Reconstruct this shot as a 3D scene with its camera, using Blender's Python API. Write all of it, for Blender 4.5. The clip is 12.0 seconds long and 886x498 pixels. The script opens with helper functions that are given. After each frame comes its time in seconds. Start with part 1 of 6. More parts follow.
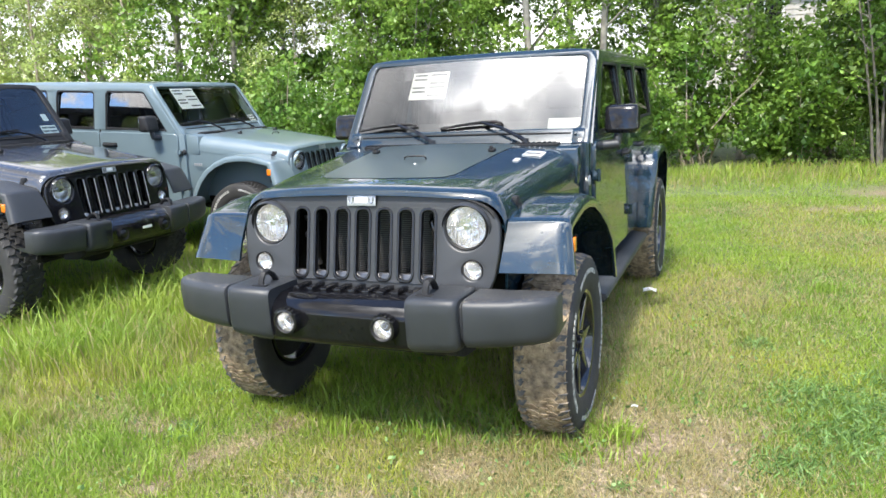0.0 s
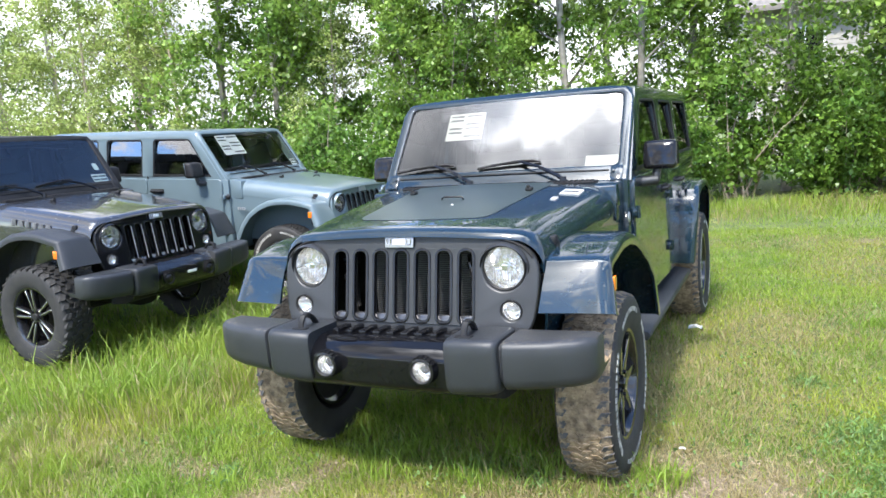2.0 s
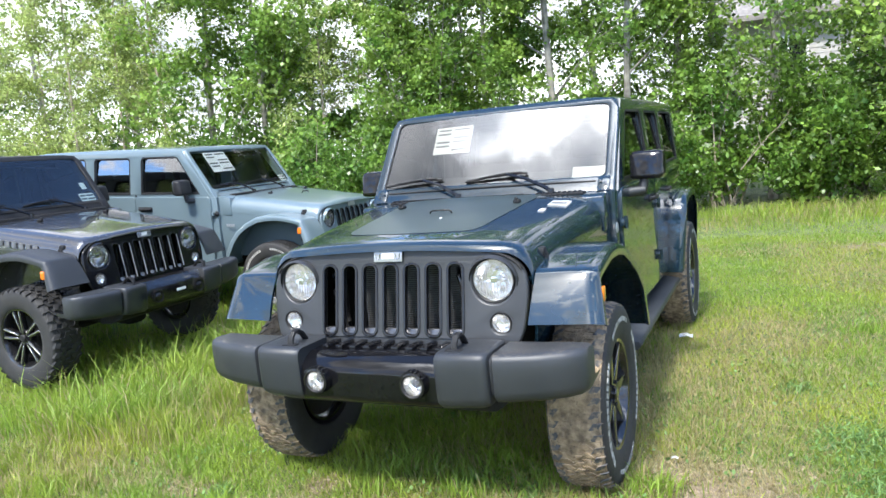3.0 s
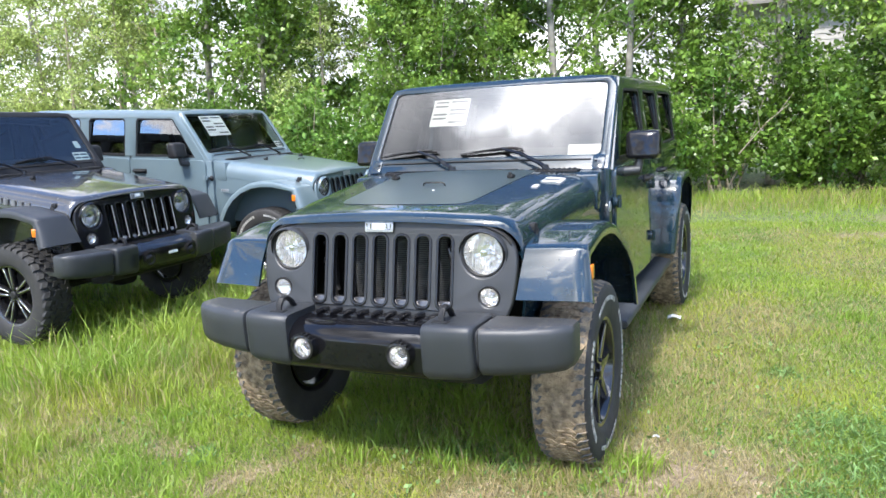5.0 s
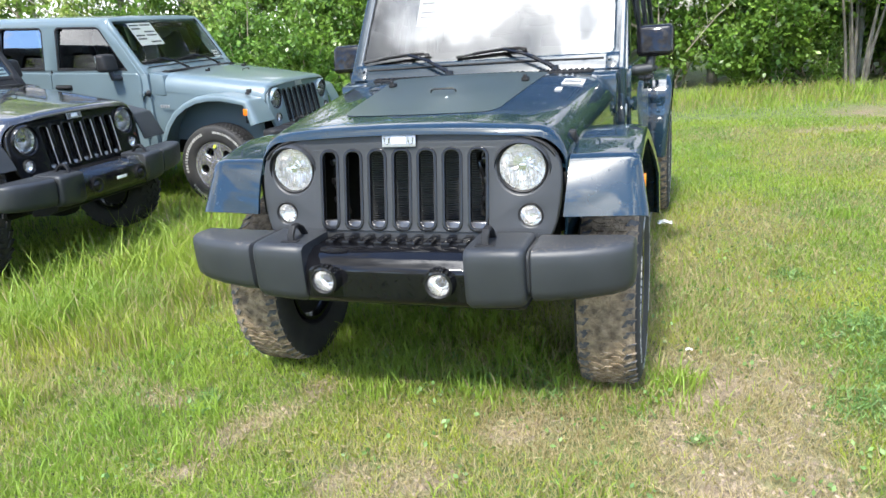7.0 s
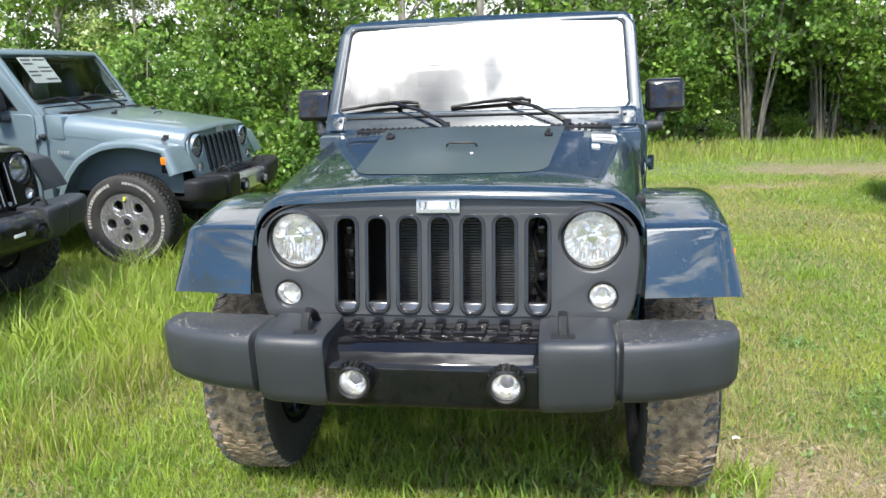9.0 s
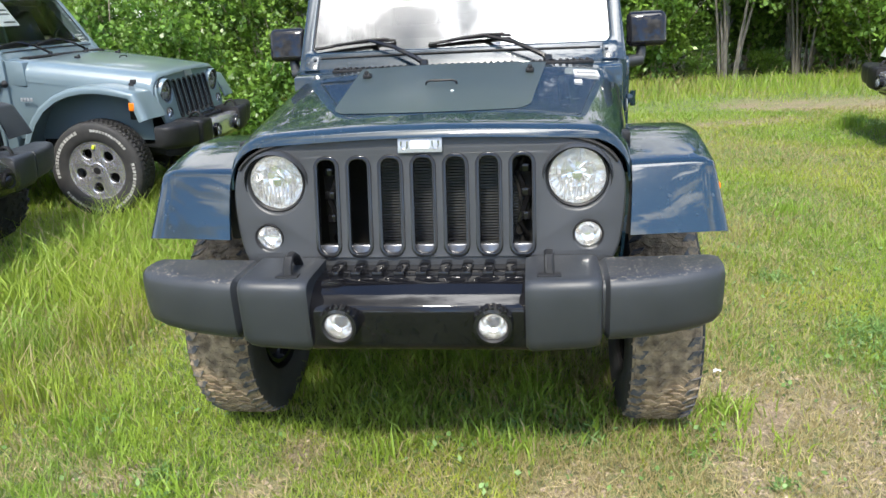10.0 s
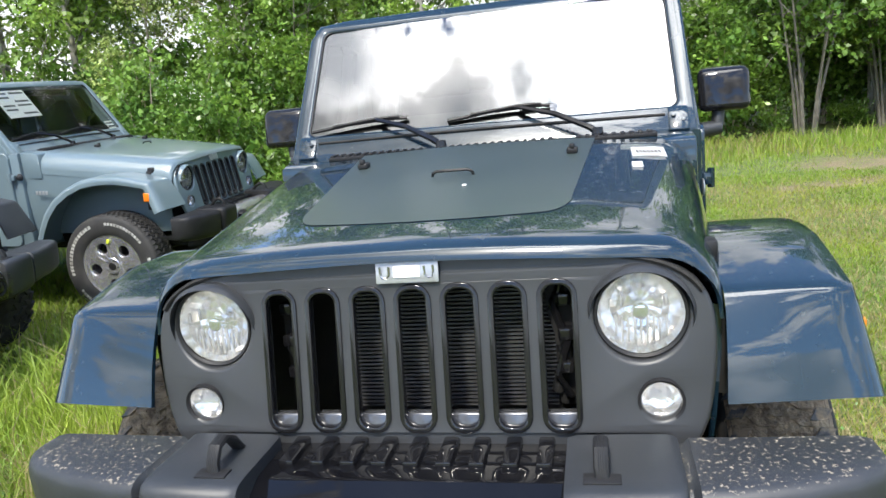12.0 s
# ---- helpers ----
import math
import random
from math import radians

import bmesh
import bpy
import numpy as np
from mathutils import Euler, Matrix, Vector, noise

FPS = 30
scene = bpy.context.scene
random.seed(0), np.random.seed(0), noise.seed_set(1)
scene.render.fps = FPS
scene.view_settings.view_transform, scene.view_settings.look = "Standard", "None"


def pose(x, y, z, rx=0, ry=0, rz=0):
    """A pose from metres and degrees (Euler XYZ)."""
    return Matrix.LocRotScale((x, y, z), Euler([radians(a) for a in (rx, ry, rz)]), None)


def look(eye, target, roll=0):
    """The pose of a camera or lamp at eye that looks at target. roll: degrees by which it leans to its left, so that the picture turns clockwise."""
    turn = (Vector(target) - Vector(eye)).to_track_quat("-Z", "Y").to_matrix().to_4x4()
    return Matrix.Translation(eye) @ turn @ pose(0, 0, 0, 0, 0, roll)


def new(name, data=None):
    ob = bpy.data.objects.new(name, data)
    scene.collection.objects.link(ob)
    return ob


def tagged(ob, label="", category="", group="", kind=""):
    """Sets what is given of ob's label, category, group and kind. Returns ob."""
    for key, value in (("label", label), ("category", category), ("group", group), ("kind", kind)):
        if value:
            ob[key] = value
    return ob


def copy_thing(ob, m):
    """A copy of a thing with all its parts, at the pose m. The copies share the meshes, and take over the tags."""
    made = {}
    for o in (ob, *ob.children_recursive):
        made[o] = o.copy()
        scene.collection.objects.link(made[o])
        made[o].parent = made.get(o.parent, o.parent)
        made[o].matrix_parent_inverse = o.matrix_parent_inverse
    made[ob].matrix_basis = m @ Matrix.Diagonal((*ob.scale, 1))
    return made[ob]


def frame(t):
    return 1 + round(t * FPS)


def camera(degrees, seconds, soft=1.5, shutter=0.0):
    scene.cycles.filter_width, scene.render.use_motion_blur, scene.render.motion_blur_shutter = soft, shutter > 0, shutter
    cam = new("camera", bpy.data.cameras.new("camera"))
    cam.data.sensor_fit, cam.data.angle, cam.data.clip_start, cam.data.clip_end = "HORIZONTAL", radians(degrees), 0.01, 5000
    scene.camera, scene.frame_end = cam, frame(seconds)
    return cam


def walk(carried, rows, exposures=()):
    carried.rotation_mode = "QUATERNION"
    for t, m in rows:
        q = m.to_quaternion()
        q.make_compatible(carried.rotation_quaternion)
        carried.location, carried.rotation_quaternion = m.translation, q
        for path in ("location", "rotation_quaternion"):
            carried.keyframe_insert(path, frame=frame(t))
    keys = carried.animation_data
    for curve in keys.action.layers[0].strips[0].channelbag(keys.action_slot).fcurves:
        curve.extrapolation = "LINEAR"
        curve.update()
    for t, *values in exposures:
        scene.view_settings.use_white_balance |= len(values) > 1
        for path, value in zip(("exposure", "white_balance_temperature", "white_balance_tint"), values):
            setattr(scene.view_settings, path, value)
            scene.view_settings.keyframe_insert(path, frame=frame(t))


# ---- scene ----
cam = camera(61.7, 12.0)
PATH = [
    (0, (1.508, -2.961, 1.567), (0.801, -1.136, 1.159), -2.8),
    (0.5, (1.513, -2.956, 1.576), (0.759, -1.143, 1.198), -2.6),
    (1, (1.505, -2.958, 1.573), (0.729, -1.145, 1.241), -3.7),
    (1.5, (1.513, -2.95, 1.577), (0.725, -1.139, 1.261), -4.0),
    (2, (1.518, -2.946, 1.577), (0.707, -1.143, 1.276), -4.3),
    (2.5, (1.522, -2.946, 1.575), (0.726, -1.135, 1.282), -4.3),
    (3, (1.528, -2.944, 1.578), (0.74, -1.126, 1.31), -5.2),
    (4.8, (1.547, -2.938, 1.577), (0.749, -1.127, 1.288), -3.8),
    (5, (1.547, -2.938, 1.571), (0.77, -1.127, 1.232), -3.0),
    (5.5, (1.547, -2.937, 1.568), (0.773, -1.132, 1.189), -2.9),
    (6, (1.479, -2.9, 1.565), (0.755, -1.093, 1.106), -2.3),
    (6.5, (1.267, -2.852, 1.567), (0.6, -1.029, 1.082), -2.4),
    (7, (1.025, -2.779, 1.562), (0.441, -0.958, 0.975), -4.4),
    (7.2, (0.953, -2.735, 1.557), (0.367, -0.901, 1.017), -3.2),
    (8.8, (0.352, -2.377, 1.555), (0.092, -0.452, 1.079), -4.2),
    (9, (0.335, -2.375, 1.564), (0.065, -0.453, 1.083), -2.2),
    (9.5, (0.31, -2.35, 1.546), (0.094, -0.49, 0.842), -1.6),
    (10, (0.309, -2.346, 1.544), (0.099, -0.459, 0.916), -3.0),
    (10.5, (0.307, -2.336, 1.544), (0.1, -0.434, 0.961), -3.4),
    (11, (0.348, -2.236, 1.54), (0.145, -0.334, 0.956), -4.5),
    (11.5, (0.439, -1.921, 1.535), (0.115, -0.007, 1.052), -4.2),
    (12, (0.385, -1.558, 1.53), (0.004, 0.353, 1.079), -5.8),
]
walk(cam, [(t, look(eye, target, roll)) for t, eye, target, roll in PATH], exposures=[(0.0, 0.71, 6530, 11), (1.0, 0.70, 6380, 13), (3.2, 0.68, 6150, 11), (5.0, 0.72, 6230, 13), (6.0, 0.74, 6400, 12), (7.0, 0.73, 6300, 10), (9.3, 0.57, 6530, 10), (12.0, 0.48, 6500, 10)])

# ---- world and sun ----
SUN_ELEVATION, SUN_AZIMUTH = 53.0, 186.0   # azimuth: degrees clockwise from +y
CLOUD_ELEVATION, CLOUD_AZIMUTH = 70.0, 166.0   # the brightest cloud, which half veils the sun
world = bpy.data.worlds.new("sky")
scene.world = world
world.use_nodes = True
wn, wl = world.node_tree.nodes, world.node_tree.links
wn.clear()


def wnode(kind, **values):
    n = wn.new(kind)
    for key, value in values.items():
        n.inputs[key].default_value = value
    return n


def wmath(op, a, b=None):
    n = wn.new("ShaderNodeMath")
    n.operation = op
    for i, v in enumerate((a, b)):
        if v is None:
            continue
        if isinstance(v, (int, float)):
            n.inputs[i].default_value = v
        else:
            wl.new(v, n.inputs[i])
    return n.outputs[0]


def wramp(value, low_end, high_end):
    n = wn.new("ShaderNodeMapRange")
    n.interpolation_type = "SMOOTHSTEP"
    n.inputs["From Min"].default_value, n.inputs["From Max"].default_value = low_end, high_end
    wl.new(value, n.inputs["Value"])
    return n.outputs[0]


sky = wn.new("ShaderNodeTexSky")
sky.sky_type = "NISHITA"
sky.sun_disc = False
sky.sun_elevation, sky.sun_rotation = radians(SUN_ELEVATION), radians(SUN_AZIMUTH)
sky.air_density, sky.dust_density, sky.ozone_density = 0.75, 0.05, 3.5
coord = wn.new("ShaderNodeTexCoord")
split = wn.new("ShaderNodeSeparateXYZ")
wl.new(coord.outputs["Generated"], split.inputs[0])
join = wn.new("ShaderNodeCombineXYZ")
wl.new(split.outputs[0], join.inputs[0])
wl.new(split.outputs[1], join.inputs[1])
wl.new(wmath("MULTIPLY", split.outputs[2], 1.7), join.inputs[2])
puffs = wnode("ShaderNodeTexNoise", Scale=5.2, Detail=9.0, Roughness=0.62, Distortion=0.3)
wl.new(join.outputs[0], puffs.inputs["Vector"])
cover = wn.new("ShaderNodeValToRGB")
cover.color_ramp.elements[0].position, cover.color_ramp.elements[1].position = 0.525, 0.575
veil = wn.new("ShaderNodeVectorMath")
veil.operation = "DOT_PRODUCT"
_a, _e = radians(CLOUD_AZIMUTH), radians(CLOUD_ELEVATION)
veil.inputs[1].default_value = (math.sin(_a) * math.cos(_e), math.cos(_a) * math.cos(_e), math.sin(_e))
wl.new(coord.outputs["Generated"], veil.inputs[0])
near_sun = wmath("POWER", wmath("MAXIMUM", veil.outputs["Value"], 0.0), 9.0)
low = wmath("POWER", wmath("SUBTRACT", 1.0, wmath("ABSOLUTE", split.outputs[2])), 2.5)   # cloud banks towards the horizon
south = wramp(split.outputs[1], 0.05, -0.4)
rift = wmath("MULTIPLY", wramp(split.outputs[2], 0.60, 0.70), wramp(split.outputs[2], 0.88, 0.78))   # a clear belt between the low cumulus and the cloud overhead
north = wmath("ADD", wmath("MULTIPLY", wmath("MAXIMUM", split.outputs[1], 0.0), 0.12), wmath("ADD", wmath("MULTIPLY", low, wmath("ADD", wmath("MULTIPLY", wmath("MAXIMUM", split.outputs[1], 0.0), 0.06), 0.085)), wmath("MULTIPLY", south, wmath("SUBTRACT", 0.02, wmath("MULTIPLY", rift, 0.075)))))
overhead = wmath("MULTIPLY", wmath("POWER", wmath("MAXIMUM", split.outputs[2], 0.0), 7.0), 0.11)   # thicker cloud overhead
bellies = wnode("ShaderNodeTexNoise", Scale=6.0, Detail=6.0)
wl.new(join.outputs[0], bellies.inputs["Vector"])


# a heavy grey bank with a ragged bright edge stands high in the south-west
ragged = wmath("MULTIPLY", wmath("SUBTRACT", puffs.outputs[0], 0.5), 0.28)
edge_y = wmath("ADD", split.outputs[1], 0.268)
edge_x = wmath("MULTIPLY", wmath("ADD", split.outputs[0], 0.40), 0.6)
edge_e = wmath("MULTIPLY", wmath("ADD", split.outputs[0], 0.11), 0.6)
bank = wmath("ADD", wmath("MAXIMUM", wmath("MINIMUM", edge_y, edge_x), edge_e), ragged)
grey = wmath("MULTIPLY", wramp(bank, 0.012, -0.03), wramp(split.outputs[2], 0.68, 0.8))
clearing = wmath("MULTIPLY", wramp(split.outputs[1], -0.17, -0.02), wramp(split.outputs[2], 0.55, 0.8))   # blue sky opens beyond the zenith
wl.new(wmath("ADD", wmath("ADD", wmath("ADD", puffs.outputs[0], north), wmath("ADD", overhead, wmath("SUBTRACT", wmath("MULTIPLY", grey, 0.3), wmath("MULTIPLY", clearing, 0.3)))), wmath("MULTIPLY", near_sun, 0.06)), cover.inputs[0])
shade = wn.new("ShaderNodeValToRGB")
shade.color_ramp.elements[0].position, shade.color_ramp.elements[1].position = 0.38, 0.62
shade.color_ramp.elements[0].color = (0.8, 0.84, 0.9, 1)
shade.color_ramp.elements[1].color = (2.2, 2.2, 2.2, 1)
wl.new(bellies.outputs[0], shade.inputs[0])
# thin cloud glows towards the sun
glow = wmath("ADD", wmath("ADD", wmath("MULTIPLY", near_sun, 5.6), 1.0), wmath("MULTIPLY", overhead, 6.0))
lit = wn.new("ShaderNodeVectorMath")
lit.operation = "SCALE"
wl.new(shade.outputs[0], lit.inputs[0])
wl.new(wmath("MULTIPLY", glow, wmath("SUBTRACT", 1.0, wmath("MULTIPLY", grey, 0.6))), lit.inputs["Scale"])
dim = wn.new("ShaderNodeVectorMath")
dim.operation = "SCALE"
dim.inputs["Scale"].default_value = 0.5
wl.new(sky.outputs[0], dim.inputs[0])
blend = wn.new("ShaderNodeMix")
blend.data_type = "RGBA"
wl.new(cover.outputs[0], blend.inputs["Factor"])
wl.new(dim.outputs[0], blend.inputs["A"])
wl.new(lit.outputs[0], blend.inputs["B"])
back = wn.new("ShaderNodeBackground")
back.inputs[1].default_value = 0.76
wl.new(blend.outputs["Result"], back.inputs[0])
wl.new(back.outputs[0], wn.new("ShaderNodeOutputWorld").inputs[0])

sun = new("sun", bpy.data.lights.new("sun", "SUN"))
sun.data.energy, sun.data.angle, sun.data.color = 4.5, radians(6.0), (1.0, 0.945, 0.83)
a, e = radians(SUN_AZIMUTH), radians(SUN_ELEVATION)
sun.matrix_world = look((0, 0, 0), (-math.sin(a) * math.cos(e), -math.cos(a) * math.cos(e), -math.sin(e)))


# ---- materials ----
def material(name, colour, rough=0.5, metal=0.0, colour2=None, scale=8.0, detail=5.0, low_high=(0.35, 0.65), bump=0.0, bump_scale=60.0,
             rough2=None, coat=0.0, island=0.0, specular=0.5, spots=None, dust=False, translucent=0.0, coat_ior=1.5):
    """A principled material with two scales of variation. spots: (colour, scale, from, to) for dust, mud or stains."""
    m = bpy.data.materials.new(name)
    m.use_nodes = True
    n, l = m.node_tree.nodes, m.node_tree.links
    p = n["Principled BSDF"]
    p.inputs["Roughness"].default_value, p.inputs["Metallic"].default_value = rough, metal
    p.inputs["Coat IOR"].default_value = coat_ior
    p.inputs["Coat Weight"].default_value, p.inputs["Coat Roughness"].default_value = coat, 0.02
    p.inputs["Specular IOR Level"].default_value = specular
    tc = n.new("ShaderNodeTexCoord")
    c1, c2 = (*colour, 1), (*(colour2 or colour), 1)
    t = n.new("ShaderNodeTexNoise")
    t.inputs["Scale"].default_value, t.inputs["Detail"].default_value = scale, detail
    l.new(tc.outputs["Object"], t.inputs["Vector"])
    r = n.new("ShaderNodeValToRGB")
    r.color_ramp.elements[0].position, r.color_ramp.elements[1].position = low_high
    r.color_ramp.elements[0].color, r.color_ramp.elements[1].color = c1, c2
    l.new(t.outputs[0], r.inputs[0])
    out = r.outputs[0]
    if island:
        g = n.new("ShaderNodeNewGeometry")
        hsv = n.new("ShaderNodeHueSaturation")
        mr = n.new("ShaderNodeMapRange")
        mr.inputs["To Min"].default_value, mr.inputs["To Max"].default_value = 1 - island, 1 + island
        l.new(g.outputs["Random Per Island"], mr.inputs["Value"])
        l.new(mr.outputs[0], hsv.inputs["Value"])
        l.new(out, hsv.inputs["Color"])
        out = hsv.outputs[0]
    if spots:
        s2 = n.new("ShaderNodeTexNoise")
        s2.inputs["Scale"].default_value, s2.inputs["Detail"].default_value = spots[1], 7
        l.new(tc.outputs["Object"], s2.inputs["Vector"])
        sr = n.new("ShaderNodeMapRange")
        sr.inputs["From Min"].default_value, sr.inputs["From Max"].default_value = spots[2], spots[3]
        l.new(s2.outputs[0], sr.inputs["Value"])
        amount = sr.outputs[0]
        if dust:   # it settles on upward faces
            g2, sx, up_, mu = n.new("ShaderNodeNewGeometry"), n.new("ShaderNodeSeparateXYZ"), n.new("ShaderNodeMapRange"), n.new("ShaderNodeMath")
            up_.inputs["From Min"].default_value, up_.inputs["From Max"].default_value = 0.75, 0.98
            mu.operation = "MULTIPLY"
            l.new(g2.outputs["Normal"], sx.inputs[0])
            l.new(sx.outputs[2], up_.inputs["Value"])
            l.new(up_.outputs[0], mu.inputs[0])
            l.new(amount, mu.inputs[1])
            amount = mu.outputs[0]
        mx = n.new("ShaderNodeMix")
        mx.data_type = "RGBA"
        mx.inputs["B"].default_value = (*spots[0], 1)
        l.new(amount, mx.inputs["Factor"])
        l.new(out, mx.inputs["A"])
        out = mx.outputs["Result"]
        mr = n.new("ShaderNodeMapRange")
        mr.inputs["To Min"].default_value, mr.inputs["To Max"].default_value = rough, 0.95
        l.new(amount, mr.inputs["Value"])
        l.new(mr.outputs[0], p.inputs["Roughness"])
    elif rough2 is not None:
        mr = n.new("ShaderNodeMapRange")
        mr.inputs["From Min"].default_value, mr.inputs["From Max"].default_value = low_high
        mr.inputs["To Min"].default_value, mr.inputs["To Max"].default_value = rough, rough2
        l.new(t.outputs[0], mr.inputs["Value"])
        l.new(mr.outputs[0], p.inputs["Roughness"])
    l.new(out, p.inputs["Base Color"])
    if bump:
        b = n.new("ShaderNodeBump")
        b.inputs["Strength"].default_value, b.inputs["Distance"].default_value = bump, 0.01
        t2 = n.new("ShaderNodeTexNoise")
        t2.inputs["Scale"].default_value, t2.inputs["Detail"].default_value = bump_scale, 4
        l.new(tc.outputs["Object"], t2.inputs["Vector"])
        l.new(t2.outputs[0], b.inputs["Height"])
        l.new(b.outputs[0], p.inputs["Normal"])
    if translucent:
        tr = n.new("ShaderNodeBsdfTranslucent")
        l.new(out, tr.inputs["Color"])
        ms = n.new("ShaderNodeMixShader")
        ms.inputs[0].default_value = translucent
        l.new(p.outputs[0], ms.inputs[1])
        l.new(tr.outputs[0], ms.inputs[2])
        l.new(ms.outputs[0], n["Material Output"].inputs[0])
    return m


def glass(name, tint, ior=1.5, rough=0.0):
    m = bpy.data.materials.new(name)
    m.use_nodes = True
    n, l = m.node_tree.nodes, m.node_tree.links
    n.remove(n["Principled BSDF"])
    clear, shine, mix, fres = (n.new("ShaderNode" + k) for k in ("BsdfTransparent", "BsdfGlossy", "MixShader", "Fresnel"))
    clear.inputs[0].default_value = (*tint, 1)
    shine.inputs["Roughness"].default_value = rough
    fres.inputs[0].default_value = ior
    l.new(fres.outputs[0], mix.inputs[0])
    l.new(clear.outputs[0], mix.inputs[1])
    l.new(shine.outputs[0], mix.inputs[2])
    l.new(mix.outputs[0], n["Material Output"].inputs[0])
    return m


M_PAINT_BLACK = material("blue_black_paint", (0.005, 0.015, 0.025), 0.25, 0.0, (0.008, 0.021, 0.033), 3, specular=0.15, coat=1.0, coat_ior=1.55, spots=((0.09, 0.09, 0.08), 40, 0.66, 0.9))
M_PAINT_GREY = material("dark_grey_paint", (0.050, 0.052, 0.058), 0.22, 0.5, (0.060, 0.062, 0.068), 3, coat=1.0, coat_ior=1.6, spots=((0.16, 0.15, 0.13), 30, 0.66, 0.9))
M_PAINT_ANVIL = material("blue_grey_paint", (0.106, 0.147, 0.167), 0.3, 0.0, (0.115, 0.158, 0.178), 3, coat=0.8)
M_PAINT_WHITE = material("white_paint", (0.78, 0.78, 0.77), 0.3, 0.0, (0.74, 0.74, 0.73), 3, coat=0.8)
M_PLASTIC = material("charcoal_plastic", (0.020, 0.0225, 0.026), 0.45, 0.0, (0.026, 0.0285, 0.033), 6, bump=0.10, bump_scale=700, spots=((0.10, 0.10, 0.09), 220, 0.62, 0.85), dust=True)
M_PLASTIC_DUSTY = material("dusty_charcoal_plastic", (0.020, 0.0225, 0.026), 0.45, 0.0, (0.026, 0.0285, 0.033), 6, bump=0.10, bump_scale=700, spots=((0.24, 0.21, 0.165), 110, 0.57, 0.68), dust=True)
M_GRILLE = material("charcoal_grille_paint", (0.026, 0.0275, 0.030), 0.42, 0.1, (0.033, 0.0345, 0.037), 5, bump=0.03, bump_scale=400)
M_GLOSS = material("gloss_black", (0.006, 0.006, 0.007), 0.08, 0.0, (0.01, 0.01, 0.011), 6, coat=0.0, specular=0.4)
M_GLOSS_PAINT = material("gloss_black_paint", (0.004, 0.004, 0.005), 0.1, 0.0, (0.007, 0.007, 0.008), 6, coat=0.45, coat_ior=1.5, specular=0.1)
M_BLACK = material("black_plastic", (0.010, 0.010, 0.011), 0.5, 0.0, (0.016, 0.016, 0.017), 12, bump=0.1, bump_scale=300, specular=0.3)
M_UNDER = material("underbody_black", (0.005, 0.005, 0.005), 0.8, 0.0, (0.012, 0.011, 0.01), 9, bump=0.3, bump_scale=40)
M_RUBBER = material("tyre_rubber", (0.016, 0.016, 0.017), 0.75, 0.0, (0.026, 0.025, 0.024), 14, bump=0.15, bump_scale=160)
M_MUD = material("muddy_tread_rubber", (0.15, 0.112, 0.075), 0.95, 0.0, (0.36, 0.275, 0.18), 26, 12, (0.36, 0.64), specular=0.2, bump=1.0, bump_scale=120, spots=((0.07, 0.06, 0.05), 60, 0.62, 0.76))
M_TREAD = material("dusty_tread_rubber", (0.045, 0.047, 0.052), 0.8, 0.0, (0.09, 0.088, 0.086), 25, bump=0.3, bump_scale=80, spots=((0.27, 0.205, 0.135), 32, 0.46, 0.62))
M_CHROME = material("chrome", (0.72, 0.73, 0.75), 0.06, 1.0, (0.62, 0.63, 0.65), 9)
M_REFLECTOR = material("lamp_reflector", (0.93, 0.905, 0.86), 0.16, 0.9, (0.74, 0.73, 0.71), 9)
M_FLUTE = material("lamp_ribs", (0.26, 0.27, 0.28), 0.2, 0.3, (0.5, 0.5, 0.52), 30)
M_SLOT = material("slot_edge_paint", (0.09, 0.092, 0.1), 0.22, 0.7, (0.13, 0.132, 0.14), 30)
M_GRAVEL = material("field_gravel", (0.15, 0.115, 0.08), 0.9, 0.0, (0.30, 0.24, 0.175), 20, island=0.4)
M_ALLOY = material("silver_alloy", (0.60, 0.60, 0.62), 0.22, 0.8, (0.48, 0.48, 0.50), 12)
M_ALLOY_BRIGHT = material("polished_alloy", (0.62, 0.62, 0.64), 0.22, 0.8, (0.50, 0.50, 0.52), 12)
M_RIM_BLACK = material("black_wheel_paint", (0.010, 0.010, 0.011), 0.2, 0.2, (0.016, 0.016, 0.017), 9, coat=0.6)
M_MACHINED = material("machined_metal", (0.5, 0.5, 0.52), 0.25, 0.9, (0.4, 0.4, 0.42), 14)
M_LETTER = material("white_tyre_letter", (0.42, 0.42, 0.40), 0.7, 0.0, (0.15, 0.145, 0.135), 30)
M_AMBER = material("amber_lens", (0.75, 0.2, 0.015), 0.15, 0.0, (0.6, 0.14, 0.01), 40, coat=0.6)
M_PAPER = material("white_paper", (0.8, 0.8, 0.78), 0.6, 0.0, (0.74, 0.74, 0.73), 5)
M_INK = material("grey_print", (0.05, 0.055, 0.06), 0.7, 0.0, (0.12, 0.125, 0.13), 20)
M_DECAL = material("satin_vinyl", (0.031, 0.045, 0.045), 0.30, 0.0, (0.037, 0.052, 0.052), 4, specular=0.9, bump=0.015, bump_scale=500)
M_BADGE = material("badge_silver", (0.40, 0.41, 0.43), 0.3, 0.5, (0.32, 0.33, 0.35), 40)
M_SEAT = material("dark_seat_cloth", (0.02, 0.02, 0.021), 0.85, 0.0, (0.03, 0.03, 0.031), 40, bump=0.2, bump_scale=300)
M_RADIATOR = material("radiator_metal", (0.05, 0.052, 0.055), 0.45, 0.4, (0.08, 0.08, 0.082), 30)
M_GLASS_FRONT = glass("windshield_glass", (0.80, 0.86, 0.83), 2.7)
